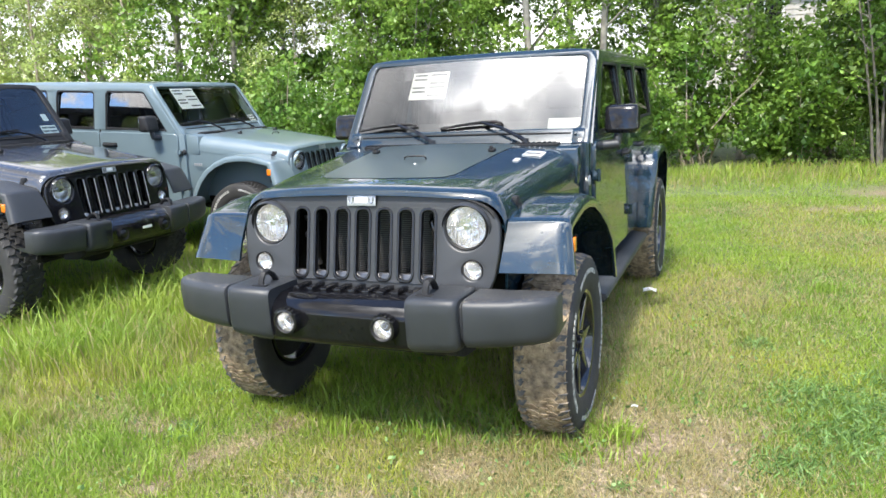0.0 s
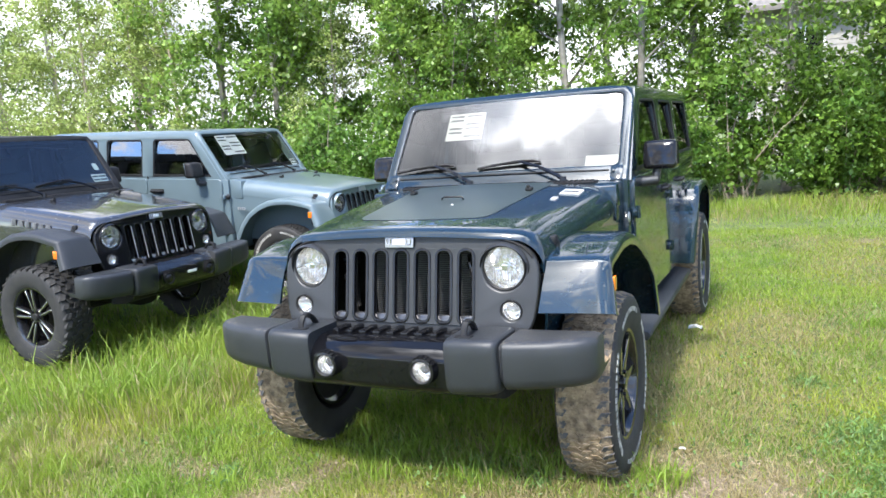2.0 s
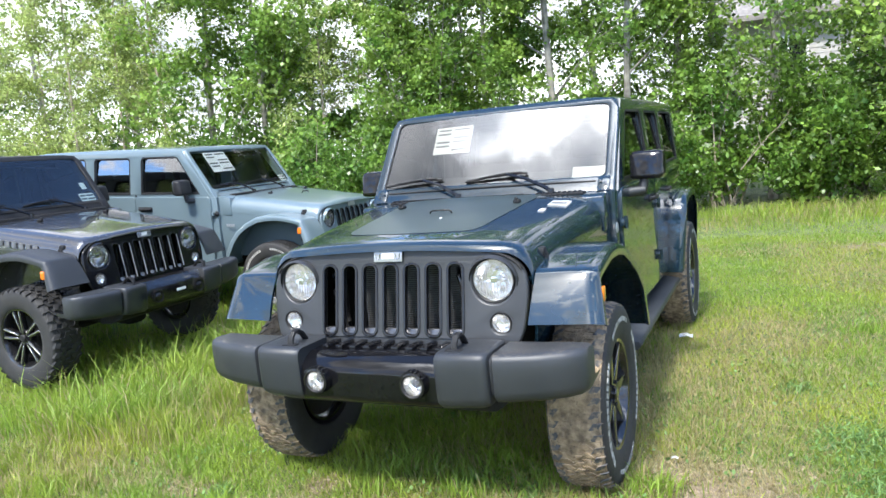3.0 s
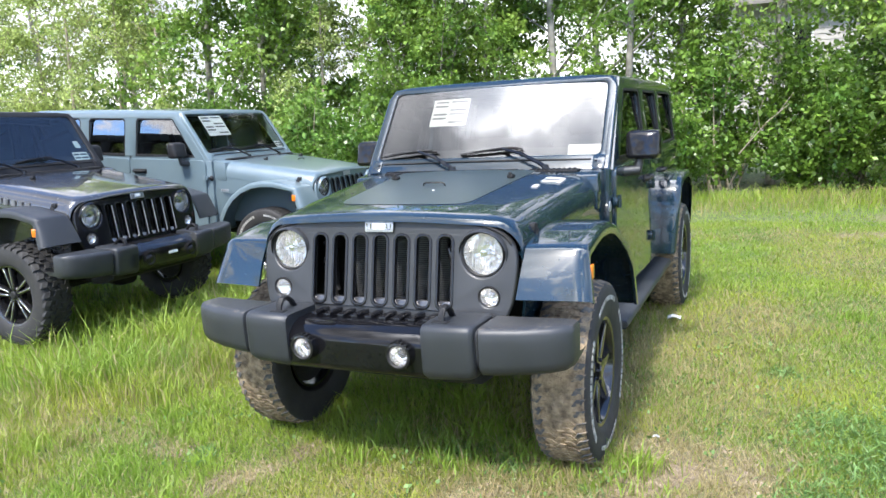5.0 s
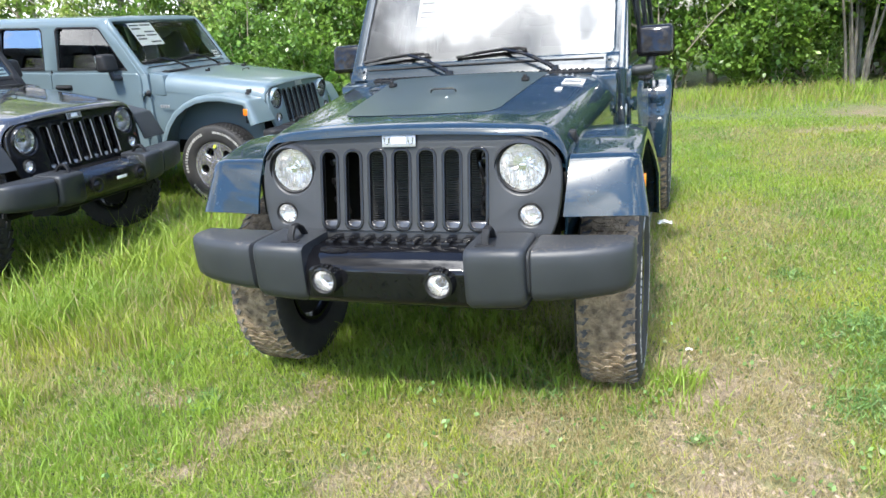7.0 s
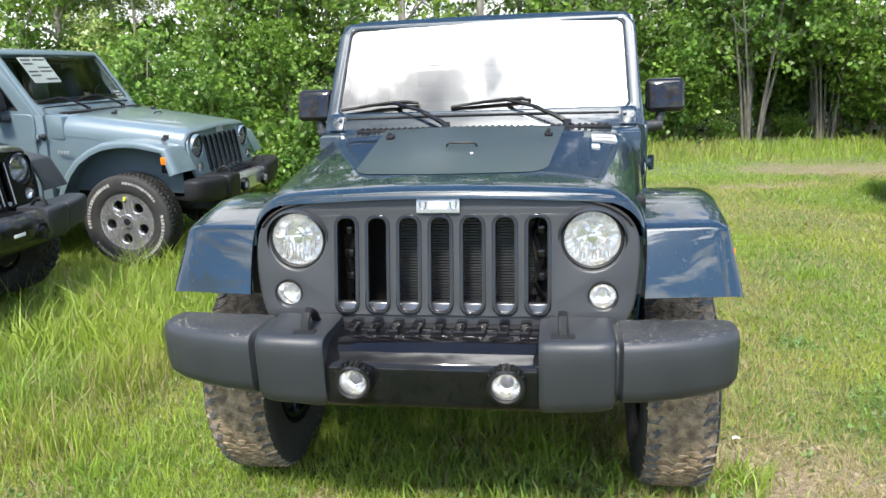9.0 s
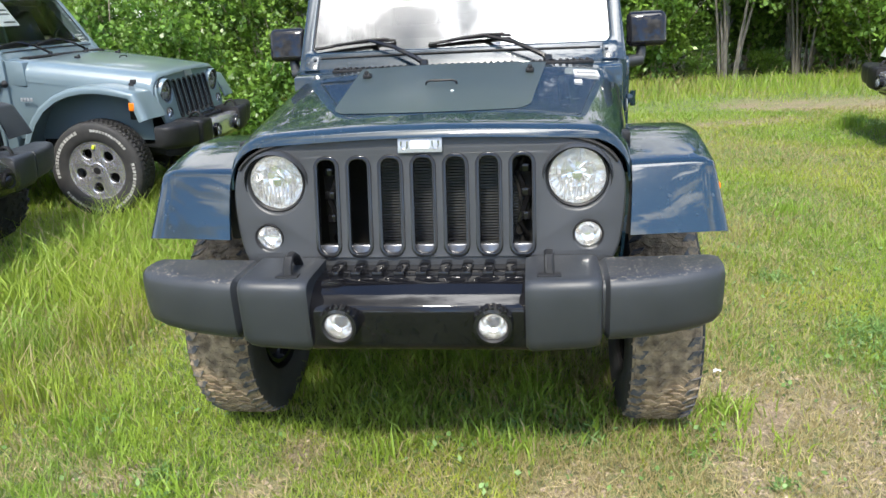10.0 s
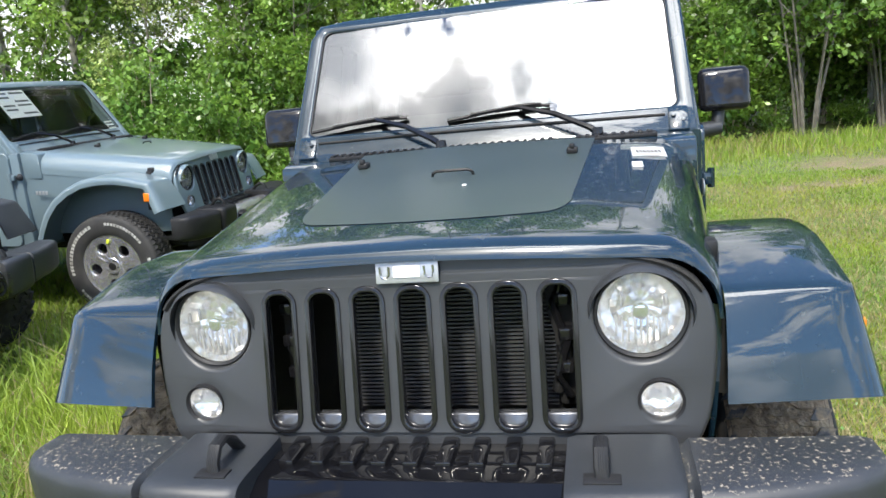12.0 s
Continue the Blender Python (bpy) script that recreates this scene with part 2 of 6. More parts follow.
M_GLASS_CAR = glass("clear_car_glass", (0.86, 0.94, 0.93), 1.5)
M_GLASS_TEAL = glass("teal_car_glass", (0.66, 0.86, 0.88), 1.85)
M_GLASS_SIDE = glass("tinted_side_glass", (0.25, 0.28, 0.28), 3.6)
M_GLASS_FSIDE = glass("front_side_glass", (0.6, 0.68, 0.67), 3.0)
M_FILM = glass("clear_plastic_film", (0.9, 0.9, 0.9), 1.6, 0.15)
M_LENS = glass("clear_lamp_lens", (0.95, 0.96, 0.97), 1.35)
M_LENS_MILKY = glass("milky_lamp_lens", (0.95, 0.96, 0.97), 1.35)
for _lens, _share in ((M_LENS, 0.08), (M_LENS_MILKY, 0.3)):
    _n, _l = _lens.node_tree.nodes, M_LENS.node_tree.links
    _d, _x = _n.new("ShaderNodeBsdfDiffuse"), _n.new("ShaderNodeMixShader")
    _d.inputs[0].default_value, _x.inputs[0].default_value = (0.9, 0.9, 0.9, 1), _share
    _l.new(_n["Material Output"].inputs[0].links[0].from_socket, _x.inputs[1])
    _l.new(_d.outputs[0], _x.inputs[2])
    _l.new(_x.outputs[0], _n["Material Output"].inputs[0])
M_BARK = material("grey_poplar_bark", (0.17, 0.16, 0.14), 0.9, 0.0, (0.33, 0.31, 0.27), 5, 8, bump=0.6, bump_scale=14)
# grey bark again, its colour darkened to stand for shade under the leaves
M_STEM = material("shade_toned_stem_bark", (0.10, 0.09, 0.075), 0.9, 0.0, (0.20, 0.18, 0.15), 6, 8, bump=0.5, bump_scale=20)
M_TWIG = material("dry_twig_bark", (0.26, 0.21, 0.16), 0.9, 0.0, (0.42, 0.36, 0.28), 9, bump=0.4, bump_scale=30)
M_LEAF = material("poplar_leaf", (0.10, 0.20, 0.033), 0.36, 0.0, (0.25, 0.36, 0.065), 0.6, 3, island=0.5, translucent=0.42)
M_LEAF_PALE = material("willow_leaf", (0.27, 0.35, 0.10), 0.45, 0.0, (0.45, 0.52, 0.18), 0.7, 3, island=0.45, translucent=0.5)
M_LEAF_DARK = material("undergrowth_leaf", (0.075, 0.16, 0.024), 0.36, 0.0, (0.21, 0.33, 0.05), 0.9, 3, island=0.5, translucent=0.42)
M_WEED = material("weed_leaf", (0.11, 0.21, 0.05), 0.5, 0.0, (0.19, 0.31, 0.09), 5, island=0.3, translucent=0.3)
M_STRAW = material("dead_straw", (0.17, 0.13, 0.068), 0.8, 0.0, (0.38, 0.30, 0.165), 3, 4, island=0.4)
M_YELLOW = material("yellow_tag", (0.65, 0.75, 0.05), 0.5, 0.0, (0.55, 0.65, 0.04), 20)
M_LITTER = material("white_litter", (0.8, 0.8, 0.8), 0.5, 0.0, (0.7, 0.72, 0.74), 20)
M_SIDING = material("pale_siding", (0.36, 0.345, 0.32), 0.7, 0.0, (0.42, 0.40, 0.37), 3, bump=0.1, bump_scale=40)
M_SHINGLE = material("grey_shingle", (0.16, 0.15, 0.14), 0.9, 0.0, (0.24, 0.22, 0.2), 6, bump=0.4, bump_scale=20)


# ---- mesh helpers ----
def finish(name, bm, mat, sharp=38):
    me = bpy.data.meshes.new(name)
    bm.normal_update()
    bm.to_mesh(me)
    bm.free()
    me.materials.append(mat)
    for p in me.polygons:
        p.use_smooth = True
    me.set_sharp_from_angle(angle=radians(sharp))
    return me


def part(name, bm, mat, parent=None, label="", sharp=38):
    ob = new(name, finish(name, bm, mat, sharp) if isinstance(bm, bmesh.types.BMesh) else bm)
    ob.parent = parent
    if label:
        ob["label"] = label
    return ob


def box(bm, c, s, bev=0.0, seg=2, rot=None):
    m = Matrix.Translation(c) @ (rot or Matrix.Identity(4)) @ Matrix.Diagonal((*s, 1))
    made = bmesh.ops.create_cube(bm, size=1, matrix=m)["verts"]
    if bev:
        edges = {ed for v in made for ed in v.link_edges}
        bmesh.ops.bevel(bm, geom=list(edges), offset=bev, segments=seg, profile=0.5, affect="EDGES")


def grid(bm, rows, close_v=False, close_u=False):
    vs = [[bm.verts.new(p) for p in row] for row in rows]
    nu, nv = len(vs), len(vs[0])
    for i in range(nu if close_u else nu - 1):
        for j in range(nv if close_v else nv - 1):
            bm.faces.new((vs[i][j], vs[(i + 1) % nu][j], vs[(i + 1) % nu][(j + 1) % nv], vs[i][(j + 1) % nv]))
    return vs


def shell(bm, rows, thick, close_v=False):
    """A curved sheet with thickness."""
    tmp = bmesh.new()
    grid(tmp, rows, close_v)
    bmesh.ops.recalc_face_normals(tmp, faces=tmp.faces)
    bmesh.ops.solidify(tmp, geom=tmp.faces[:], thickness=thick)
    bmesh.ops.recalc_face_normals(tmp, faces=tmp.faces)
    merge(bm, tmp)


def merge(bm, tmp):
    me = bpy.data.meshes.new("tmp")
    tmp.to_mesh(me)
    tmp.free()
    bm.from_mesh(me)
    bpy.data.meshes.remove(me)


def prism(bm, pts, axis, a, b, bev=0.0, seg=2):
    """A polygon drawn across the given axis, drawn out from a to b. pts are the two other coordinates in x, y, z order."""
    tmp = bmesh.new()
    put = {"x": lambda u, v, w: (w, u, v), "y": lambda u, v, w: (u, w, v), "z": lambda u, v, w: (u, v, w)}[axis]
    lo = [tmp.verts.new(put(u, v, a)) for u, v in pts]
    hi = [tmp.verts.new(put(u, v, b)) for u, v in pts]
    tmp.faces.new(lo)
    tmp.faces.new(hi)
    for i in range(len(pts)):
        j = (i + 1) % len(pts)
        tmp.faces.new((lo[i], lo[j], hi[j], hi[i]))
    bmesh.ops.recalc_face_normals(tmp, faces=tmp.faces)
    if bev:
        bmesh.ops.bevel(tmp, geom=tmp.edges[:], offset=bev, segments=seg, profile=0.5, affect="EDGES")
    merge(bm, tmp)


def revolve(bm, profile, m, n=32, closed=True):
    """profile: (radius, along) pairs, turned about the local z axis of m."""
    rows = [[m @ Vector((r * math.cos(math.tau * k / n), r * math.sin(math.tau * k / n), z)) for k in range(n)] for r, z in profile]
    tmp = bmesh.new()
    grid(tmp, rows, close_v=True, close_u=closed)
    bmesh.ops.remove_doubles(tmp, verts=tmp.verts[:], dist=1e-5)
    bmesh.ops.recalc_face_normals(tmp, faces=tmp.faces)
    merge(bm, tmp)


def tube(bm, pts, r, n=8, taper=None):
    pts = [Vector(p) for p in pts]
    rows = []
    for i, p in enumerate(pts):
        d = (pts[min(i + 1, len(pts) - 1)] - pts[max(i - 1, 0)]).normalized()
        side = d.orthogonal().normalized() if abs(d.z) > 0.95 else d.cross(Vector((0, 0, 1))).normalized()
        up = side.cross(d)
        rr = r if taper is None else r + (taper - r) * i / (len(pts) - 1)
        rows.append([p + rr * (math.cos(math.tau * k / n) * side + math.sin(math.tau * k / n) * up) for k in range(n)])
    vs = grid(bm, rows, close_v=True)
    bm.faces.new(vs[0][::-1])
    bm.faces.new(vs[-1])


def panel(outline, holes, depth, bevel, place, steps=2):
    """A flat plate with holes and rounded edges; place maps (u, v, depth) to the car."""
    cu = bpy.data.curves.new("panel", "CURVE")
    cu.dimensions, cu.fill_mode, cu.extrude, cu.bevel_depth, cu.bevel_resolution = "2D", "BOTH", depth / 2, bevel, steps
    for loop in [outline, *holes]:
        sp = cu.splines.new("POLY")
        sp.points.add(len(loop) - 1)
        for q, (u, v) in zip(sp.points, loop):
            q.co = (u, v, 0, 1)
        sp.use_cyclic_u = True
    ob = bpy.data.objects.new("panel", cu)
    scene.collection.objects.link(ob)
    me = bpy.data.meshes.new_from_object(ob.evaluated_get(bpy.context.evaluated_depsgraph_get()))
    bpy.data.objects.remove(ob)
    bpy.data.curves.remove(cu)
    bm = bmesh.new()
    bm.from_mesh(me)
    bpy.data.meshes.remove(me)
    for v in bm.verts:
        v.co = place(*v.co)
    bmesh.ops.remove_doubles(bm, verts=bm.verts[:], dist=1e-5)
    bmesh.ops.recalc_face_normals(bm, faces=bm.faces)
    return bm


def circle(cx, cy, r, n=40):
    return [(cx + r * math.cos(math.tau * k / n), cy + r * math.sin(math.tau * k / n)) for k in range(n)]


def rounded(x0, z0, x1, z1, r, n=6):
    out = []
    for cx, cz, a0 in ((x1 - r, z1 - r, 0), (x0 + r, z1 - r, 90), (x0 + r, z0 + r, 180), (x1 - r, z0 + r, 270)):
        out += [(cx + r * math.cos(radians(a0 + 90 * k / n)), cz + r * math.sin(radians(a0 + 90 * k / n))) for k in range(n + 1)]
    return out


def smooth_line(pts, n=8):
    """A Catmull-Rom curve through points."""
    p = [Vector(q) for q in pts]
    p = [2 * p[0] - p[1], *p, 2 * p[-1] - p[-2]]
    out = []
    for i in range(1, len(p) - 2):
        for k in range(n):
            t = k / n
            out.append(0.5 * (2 * p[i] + (p[i + 1] - p[i - 1]) * t + (2 * p[i - 1] - 5 * p[i] + 4 * p[i + 1] - p[i + 2]) * t * t + (3 * p[i] - p[i - 1] - 3 * p[i + 1] + p[i + 2]) * t ** 3))
    return out + [p[-2]]


def lerp(a, b, t):
    return a + (b - a) * t


# ---- the cars ----
# Car axes: x to the car's left, y to its rear, z up; the origin lies on the ground under the headlamps.
HUB_F, HUB_R, TRACK, RADIUS = 0.385, 3.366, 0.79, 0.405


def gy(z):
    """The leaning plane of the grille."""
    return -0.012 - 0.2 * (1.145 - z)


def hood_section(y):
    t = min(max((y + 0.035) / 1.07, 0), 1)
    return t, lerp(0.655, 0.735, t), 1.176 + 0.108 * t ** 0.85, lerp(0.985, 1.10, t)


def hood_z(x, y):
    t, w, top, low = hood_section(y)
    ax = abs(x)
    bulge = 0.002 * min(max((0.47 - ax) / 0.07, 0), 1) * min(t * 5, 1)
    z = top - 0.028 * (ax / w) ** 2 + bulge * (1 if ax < 0.4 else 0.5 + 0.5 * math.cos(math.pi * min(max((ax - 0.4) / 0.07, 0), 1)))
    r = 0.13
    if ax > w - r:
        k = min((ax - (w - r)) / r, 1)
        z = z - 0.12 * (1 - math.sqrt(max(1 - k * k, 0)))
    return z


def hood_rows(grow=0.0):
    rows = []
    ys = [-0.036, -0.03, -0.015, 0.01, 0.05, 0.1, 0.2, 0.32, 0.45, 0.6, 0.75, 0.9, 1.0, 1.035]
    lips = [-0.03, -0.012, -0.004, 0, 0, 0, 0, 0, 0, 0, 0, 0, 0, -0.012]
    for y, lip in zip(ys, lips):
        t, w, top, low = hood_section(y)
        half = [w * k / 12 for k in range(10)] + [w - 0.13 + 0.13 * math.sin(radians(a)) for a in (12, 24, 36, 48, 60, 70, 80, 90)]
        half = sorted(set(round(h, 5) for h in half))
        pts = [(x, hood_z(x, y) + lip) for x in half]
        pts.append((w + 0.002, low))
        # the front of the hood wraps round the grille's shoulders, so its edge sets back towards the sides
        back = lambda x: 0.03 * max(0, (x / w) - 0.6) / 0.4
        line = [Vector((x, y + back(x), z)) for x, z in pts]
        rows.append([Vector((-p.x, p.y, p.z)) for p in line[:0:-1]] + line)
    return rows


def tyre_mesh(chunky):
    bm = bmesh.new()
    prof = [(0.240, -0.108), (0.252, -0.118), (0.28, -0.126), (0.33, -0.130), (0.365, -0.127), (0.385, -0.119), (0.394, -0.104), (0.396, -0.05), (0.396, 0.05),
            (0.394, 0.104), (0.385, 0.119), (0.365, 0.127), (0.33, 0.130), (0.28, 0.126), (0.252, 0.118), (0.240, 0.108)]
    revolve(bm, prof, Matrix.Identity(4), 56)
    return bm


def tread_mesh(chunky, seed, which=None):
    rnd = random.Random(seed)
    bm = bmesh.new()
    n = 34 if chunky else 62 if which is None else 50 if which else 66
    cols = ((-0.098, 0.05), (-0.04, 0.045), (0.013, 0.042), (0.058, 0.035), (0.1, 0.046)) if chunky else ((-0.09, 0.04), (-0.045, 0.036), (0.0, 0.036), (0.045, 0.036), (0.09, 0.04))
    for k in range(n):
        for c, (z, w) in enumerate(cols):
            if which is not None and (abs(z) > 0.08) != which:
                continue
            a = math.tau * (k + (0.5 if c % 2 else 0) + rnd.uniform(-0.06, 0.06)) / n
            da = math.tau / n * (0.34 if chunky else 0.36) * rnd.uniform(0.85, 1.05)
            high = 0.409 if chunky else 0.4025 if which is None else 0.4075
            edge = abs(z) > 0.08
            vs = []
            for r, q in ((0.388, 1.0), (high, 0.86)):
                for sa, sz in ((-1, -1), (1, -1), (1, 1), (-1, 1)):
                    zz = z + sz * w / 2 * q + (0.012 * sa if c % 2 else -0.01 * sa)
                    rr = r - (0.012 if edge and sz * z > 0 else 0)
                    vs.append(bm.verts.new((rr * math.cos(a + sa * da * q), rr * math.sin(a + sa * da * q), zz)))
            for f in ((0, 1, 5, 4), (1, 2, 6, 5), (2, 3, 7, 6), (3, 0, 4, 7), (4, 5, 6, 7)):
                bm.faces.new([vs[i] for i in f])
    bmesh.ops.recalc_face_normals(bm, faces=bm.faces)
    return bm


def ring_bars(spans, r0, r1, z, bits):
    """Raised bars along a sidewall, in place of its lettering."""
    bm = bmesh.new()
    for start, end in spans:
        for k in range(bits):
            a0 = radians(lerp(start, end, k / bits))
            a1 = radians(lerp(start, end, (k + 0.72) / bits))
            vs = []
            for zz in (z - 0.004, z + 0.002):
                for a, r in ((a0, r0), (a1, r0), (a1, r1), (a0, r1)):
                    vs.append(bm.verts.new((r * math.cos(a), r * math.sin(a), zz)))
            for f in ((4, 5, 6, 7), (0, 1, 5, 4), (1, 2, 6, 5), (2, 3, 7, 6), (3, 0, 4, 7)):
                bm.faces.new([vs[i] for i in f])
    bmesh.ops.recalc_face_normals(bm, faces=bm.faces)
    return bm


def make_wheel(car, side, y, spec, turn, steer=0.0):
    w = new("wheel")
    w.parent = car
    big = spec.get("wheel_scale", 1.0)
    if y < 1:
        y += spec.get("axle_shift", 0.0)
    m = Matrix.Translation((side * (TRACK + (0.03 if y > 1 else 0.0)), y, RADIUS * big + spec.get("sink", 0.0))) @ Matrix.Rotation(radians(steer), 4, "Z") @ Matrix.Rotation(radians(90 * side), 4, "Y") @ Matrix.Rotation(radians(turn), 4, "Z") @ Matrix.Diagonal((big, big, 1, 1))
    w.matrix_basis = m
    chunky = spec["rim"] == "machined"
    tyre = part("tyre", tyre_mesh(chunky), M_RUBBER, w)
    if spec["tread"] is M_MUD:
        bm = bmesh.new()
        revolve(bm, [(0.390, -0.113), (0.4, -0.09), (0.4036, -0.055), (0.4036, 0.055), (0.4, 0.09), (0.390, 0.113), (0.385, 0.10), (0.385, -0.10)], Matrix.Identity(4), 56)
        part("tread_mud", bm, M_MUD, tyre, "dried mud between the tread blocks")
    if spec["tread"] is M_MUD:
        part("tread", tread_mesh(chunky, int(y * 10) + side, False), M_MUD, w, "mud-caked tread blocks")
        tagged(part("shoulder_tread", tread_mesh(chunky, int(y * 10) + side, True), M_TREAD, w, "dusty shoulder tread blocks"), kind="stuff")
    else:
        part("tread", tread_mesh(chunky, int(y * 10) + side), spec["tread"], w, "black tread blocks")
    if spec["letters"]:
        tagged(part("sidewall_lettering", ring_bars(((10, 92), (190, 272)), 0.320, 0.345, 0.1300, 16), M_LETTER, w, "white raised bars"), kind="stuff")
        tagged(part("sidewall_lettering", ring_bars(((112, 170), (292, 350)), 0.322, 0.342, 0.1300, 13), M_LETTER, w, "white raised bars"), kind="stuff")
    rim = bmesh.new()
    R = 0.248
    revolve(rim, [(R, 0.112), (R + 0.006, 0.104), (R - 0.012, 0.095), (R - 0.022, 0.06), (R - 0.03, -0.1), (R - 0.045, -0.1), (R - 0.04, 0.05), (R - 0.018, 0.106)], Matrix.Identity(4), 48)
    dish = bmesh.new()
    revolve(dish, [(0.0, -0.03), (0.16, -0.03), (0.19, -0.045), (0.19, -0.06), (0.0, -0.06)], Matrix.Identity(4), 32)
    part("brake_disc", dish, M_UNDER, w)
    style = spec["rim"]
    mat = {"alloy": M_ALLOY, "black": M_RIM_BLACK, "machined": M_RIM_BLACK}[style]
    if style == "alloy":
        holes = []
        for k in range(5):
            a = math.tau * k / 5 + math.pi / 2
            loop = []
            for q in range(20):
                b = math.tau * q / 20
                u, v = 0.150 + 0.050 * math.cos(b), 0.050 * math.sin(b) * (1 + 0.15 * math.cos(b))
                loop.append((u * math.cos(a) - v * math.sin(a), u * math.sin(a) + v * math.cos(a)))
            holes.append(loop)
        face = panel(circle(0, 0, R - 0.014, 60), holes, 0.03, 0.008, lambda u, v, d: (u, v, 0.078 + d - 0.02 * (math.hypot(u, v) / R) ** 2 + 0.028 * (math.hypot(u, v) / R) ** 4))
        merge(rim, face)
    else:
        n = 7 if style == "black" else 5
        for k in range(n):
            a = math.tau * k / n
            rot = Matrix.Rotation(a, 4, "Z")
            for off in ((0,) if style == "black" else (-0.02, 0.02)):
                tmp = bmesh.new()
                hw = (0.026, 0.017) if style == "black" else (0.011, 0.015)
                pts = [(0.03, -hw[0] + off * 0.6), (R - 0.01, -hw[1] + off * 1.9), (R - 0.01, hw[1] + off * 1.9), (0.03, hw[0] + off * 0.6)]
                prism(tmp, pts, "z", 0.045, 0.088, 0.006, 2)
                for v in tmp.verts:
                    v.co.z += 0.012 * (v.co.x / R) ** 2
                    v.co = rot @ v.co
                merge(rim, tmp)
        revolve(rim, [(0.0, 0.09), (0.055, 0.088), (0.068, 0.075), (0.07, 0.03), (0.0, 0.03)], Matrix.Identity(4), 28)
    part("rim", rim, mat, w, {"alloy": "silver alloy rim with five oval openings", "black": "gloss black seven-spoke rim", "machined": "black rim with bright spoke edges"}[style])
    cap = bmesh.new()
    lift = 0.014 if style == "alloy" else 0.0
    revolve(cap, [(0.0, 0.104 + lift), (0.026, 0.103 + lift), (0.031, 0.098 + lift), (0.032, 0.07), (0.0, 0.07)], Matrix.Identity(4), 24)
    part("centre_cap", cap, M_BLACK if style != "black" else M_RIM_BLACK, w)
    if style == "alloy":
        bm = bmesh.new()
        revolve(bm, [(0.0, 0.1105), (0.060, 0.1105), (0.064, 0.107), (0.064, 0.09), (0.0, 0.09)], Matrix.Identity(4), 28)
        for k in range(5):
            spoke = bmesh.new()
            prism(spoke, [(0.066, -0.012), (R - 0.03, -0.026), (R - 0.024, 0.0), (R - 0.03, 0.026), (0.066, 0.012)], "z", 0.088, 0.1005, 0.004, 2)
            turn_k = Matrix.Rotation(math.tau * (k + 0.5) / 5 + math.pi / 2, 4, "Z")
            for v in spoke.verts:
                v.co = turn_k @ v.co
            part("spoke_face", spoke, M_ALLOY_BRIGHT, w, "bright machined spoke")
        part("hub_plate", bm, M_ALLOY, w, "silver hub plate")
    for k in range(5):
        a = math.tau * (k + 0.5) / 5
        nut = bmesh.new()
        revolve(nut, [(0.0, 0.101 + lift), (0.008, 0.1 + lift), (0.01, 0.09 + lift), (0.01, 0.07), (0, 0.07)], Matrix.Translation((0.05 * math.cos(a), 0.05 * math.sin(a), 0)), 8)
        part("wheel_nut", nut, M_CHROME if style == "alloy" else M_GLOSS, w)
    if style == "machined":
        for k in range(5):
            tmp = bmesh.new()
            rot = Matrix.Rotation(math.tau * k / 5, 4, "Z")
            for off in (-0.02, 0.02):
                pts = [(0.06, off * 0.6 - 0.004), (R - 0.03, off * 1.75 - 0.005), (R - 0.03, off * 1.75 + 0.005), (0.06, off * 0.6 + 0.004)]
                prism(tmp, pts, "z", 0.086, 0.0935, 0.001, 1)
            for v in tmp.verts:
                v.co.z += 0.012 * (v.co.x / R) ** 2
                v.co = rot @ v.co
            part("spoke_face", tmp, M_MACHINED, w)
    return w


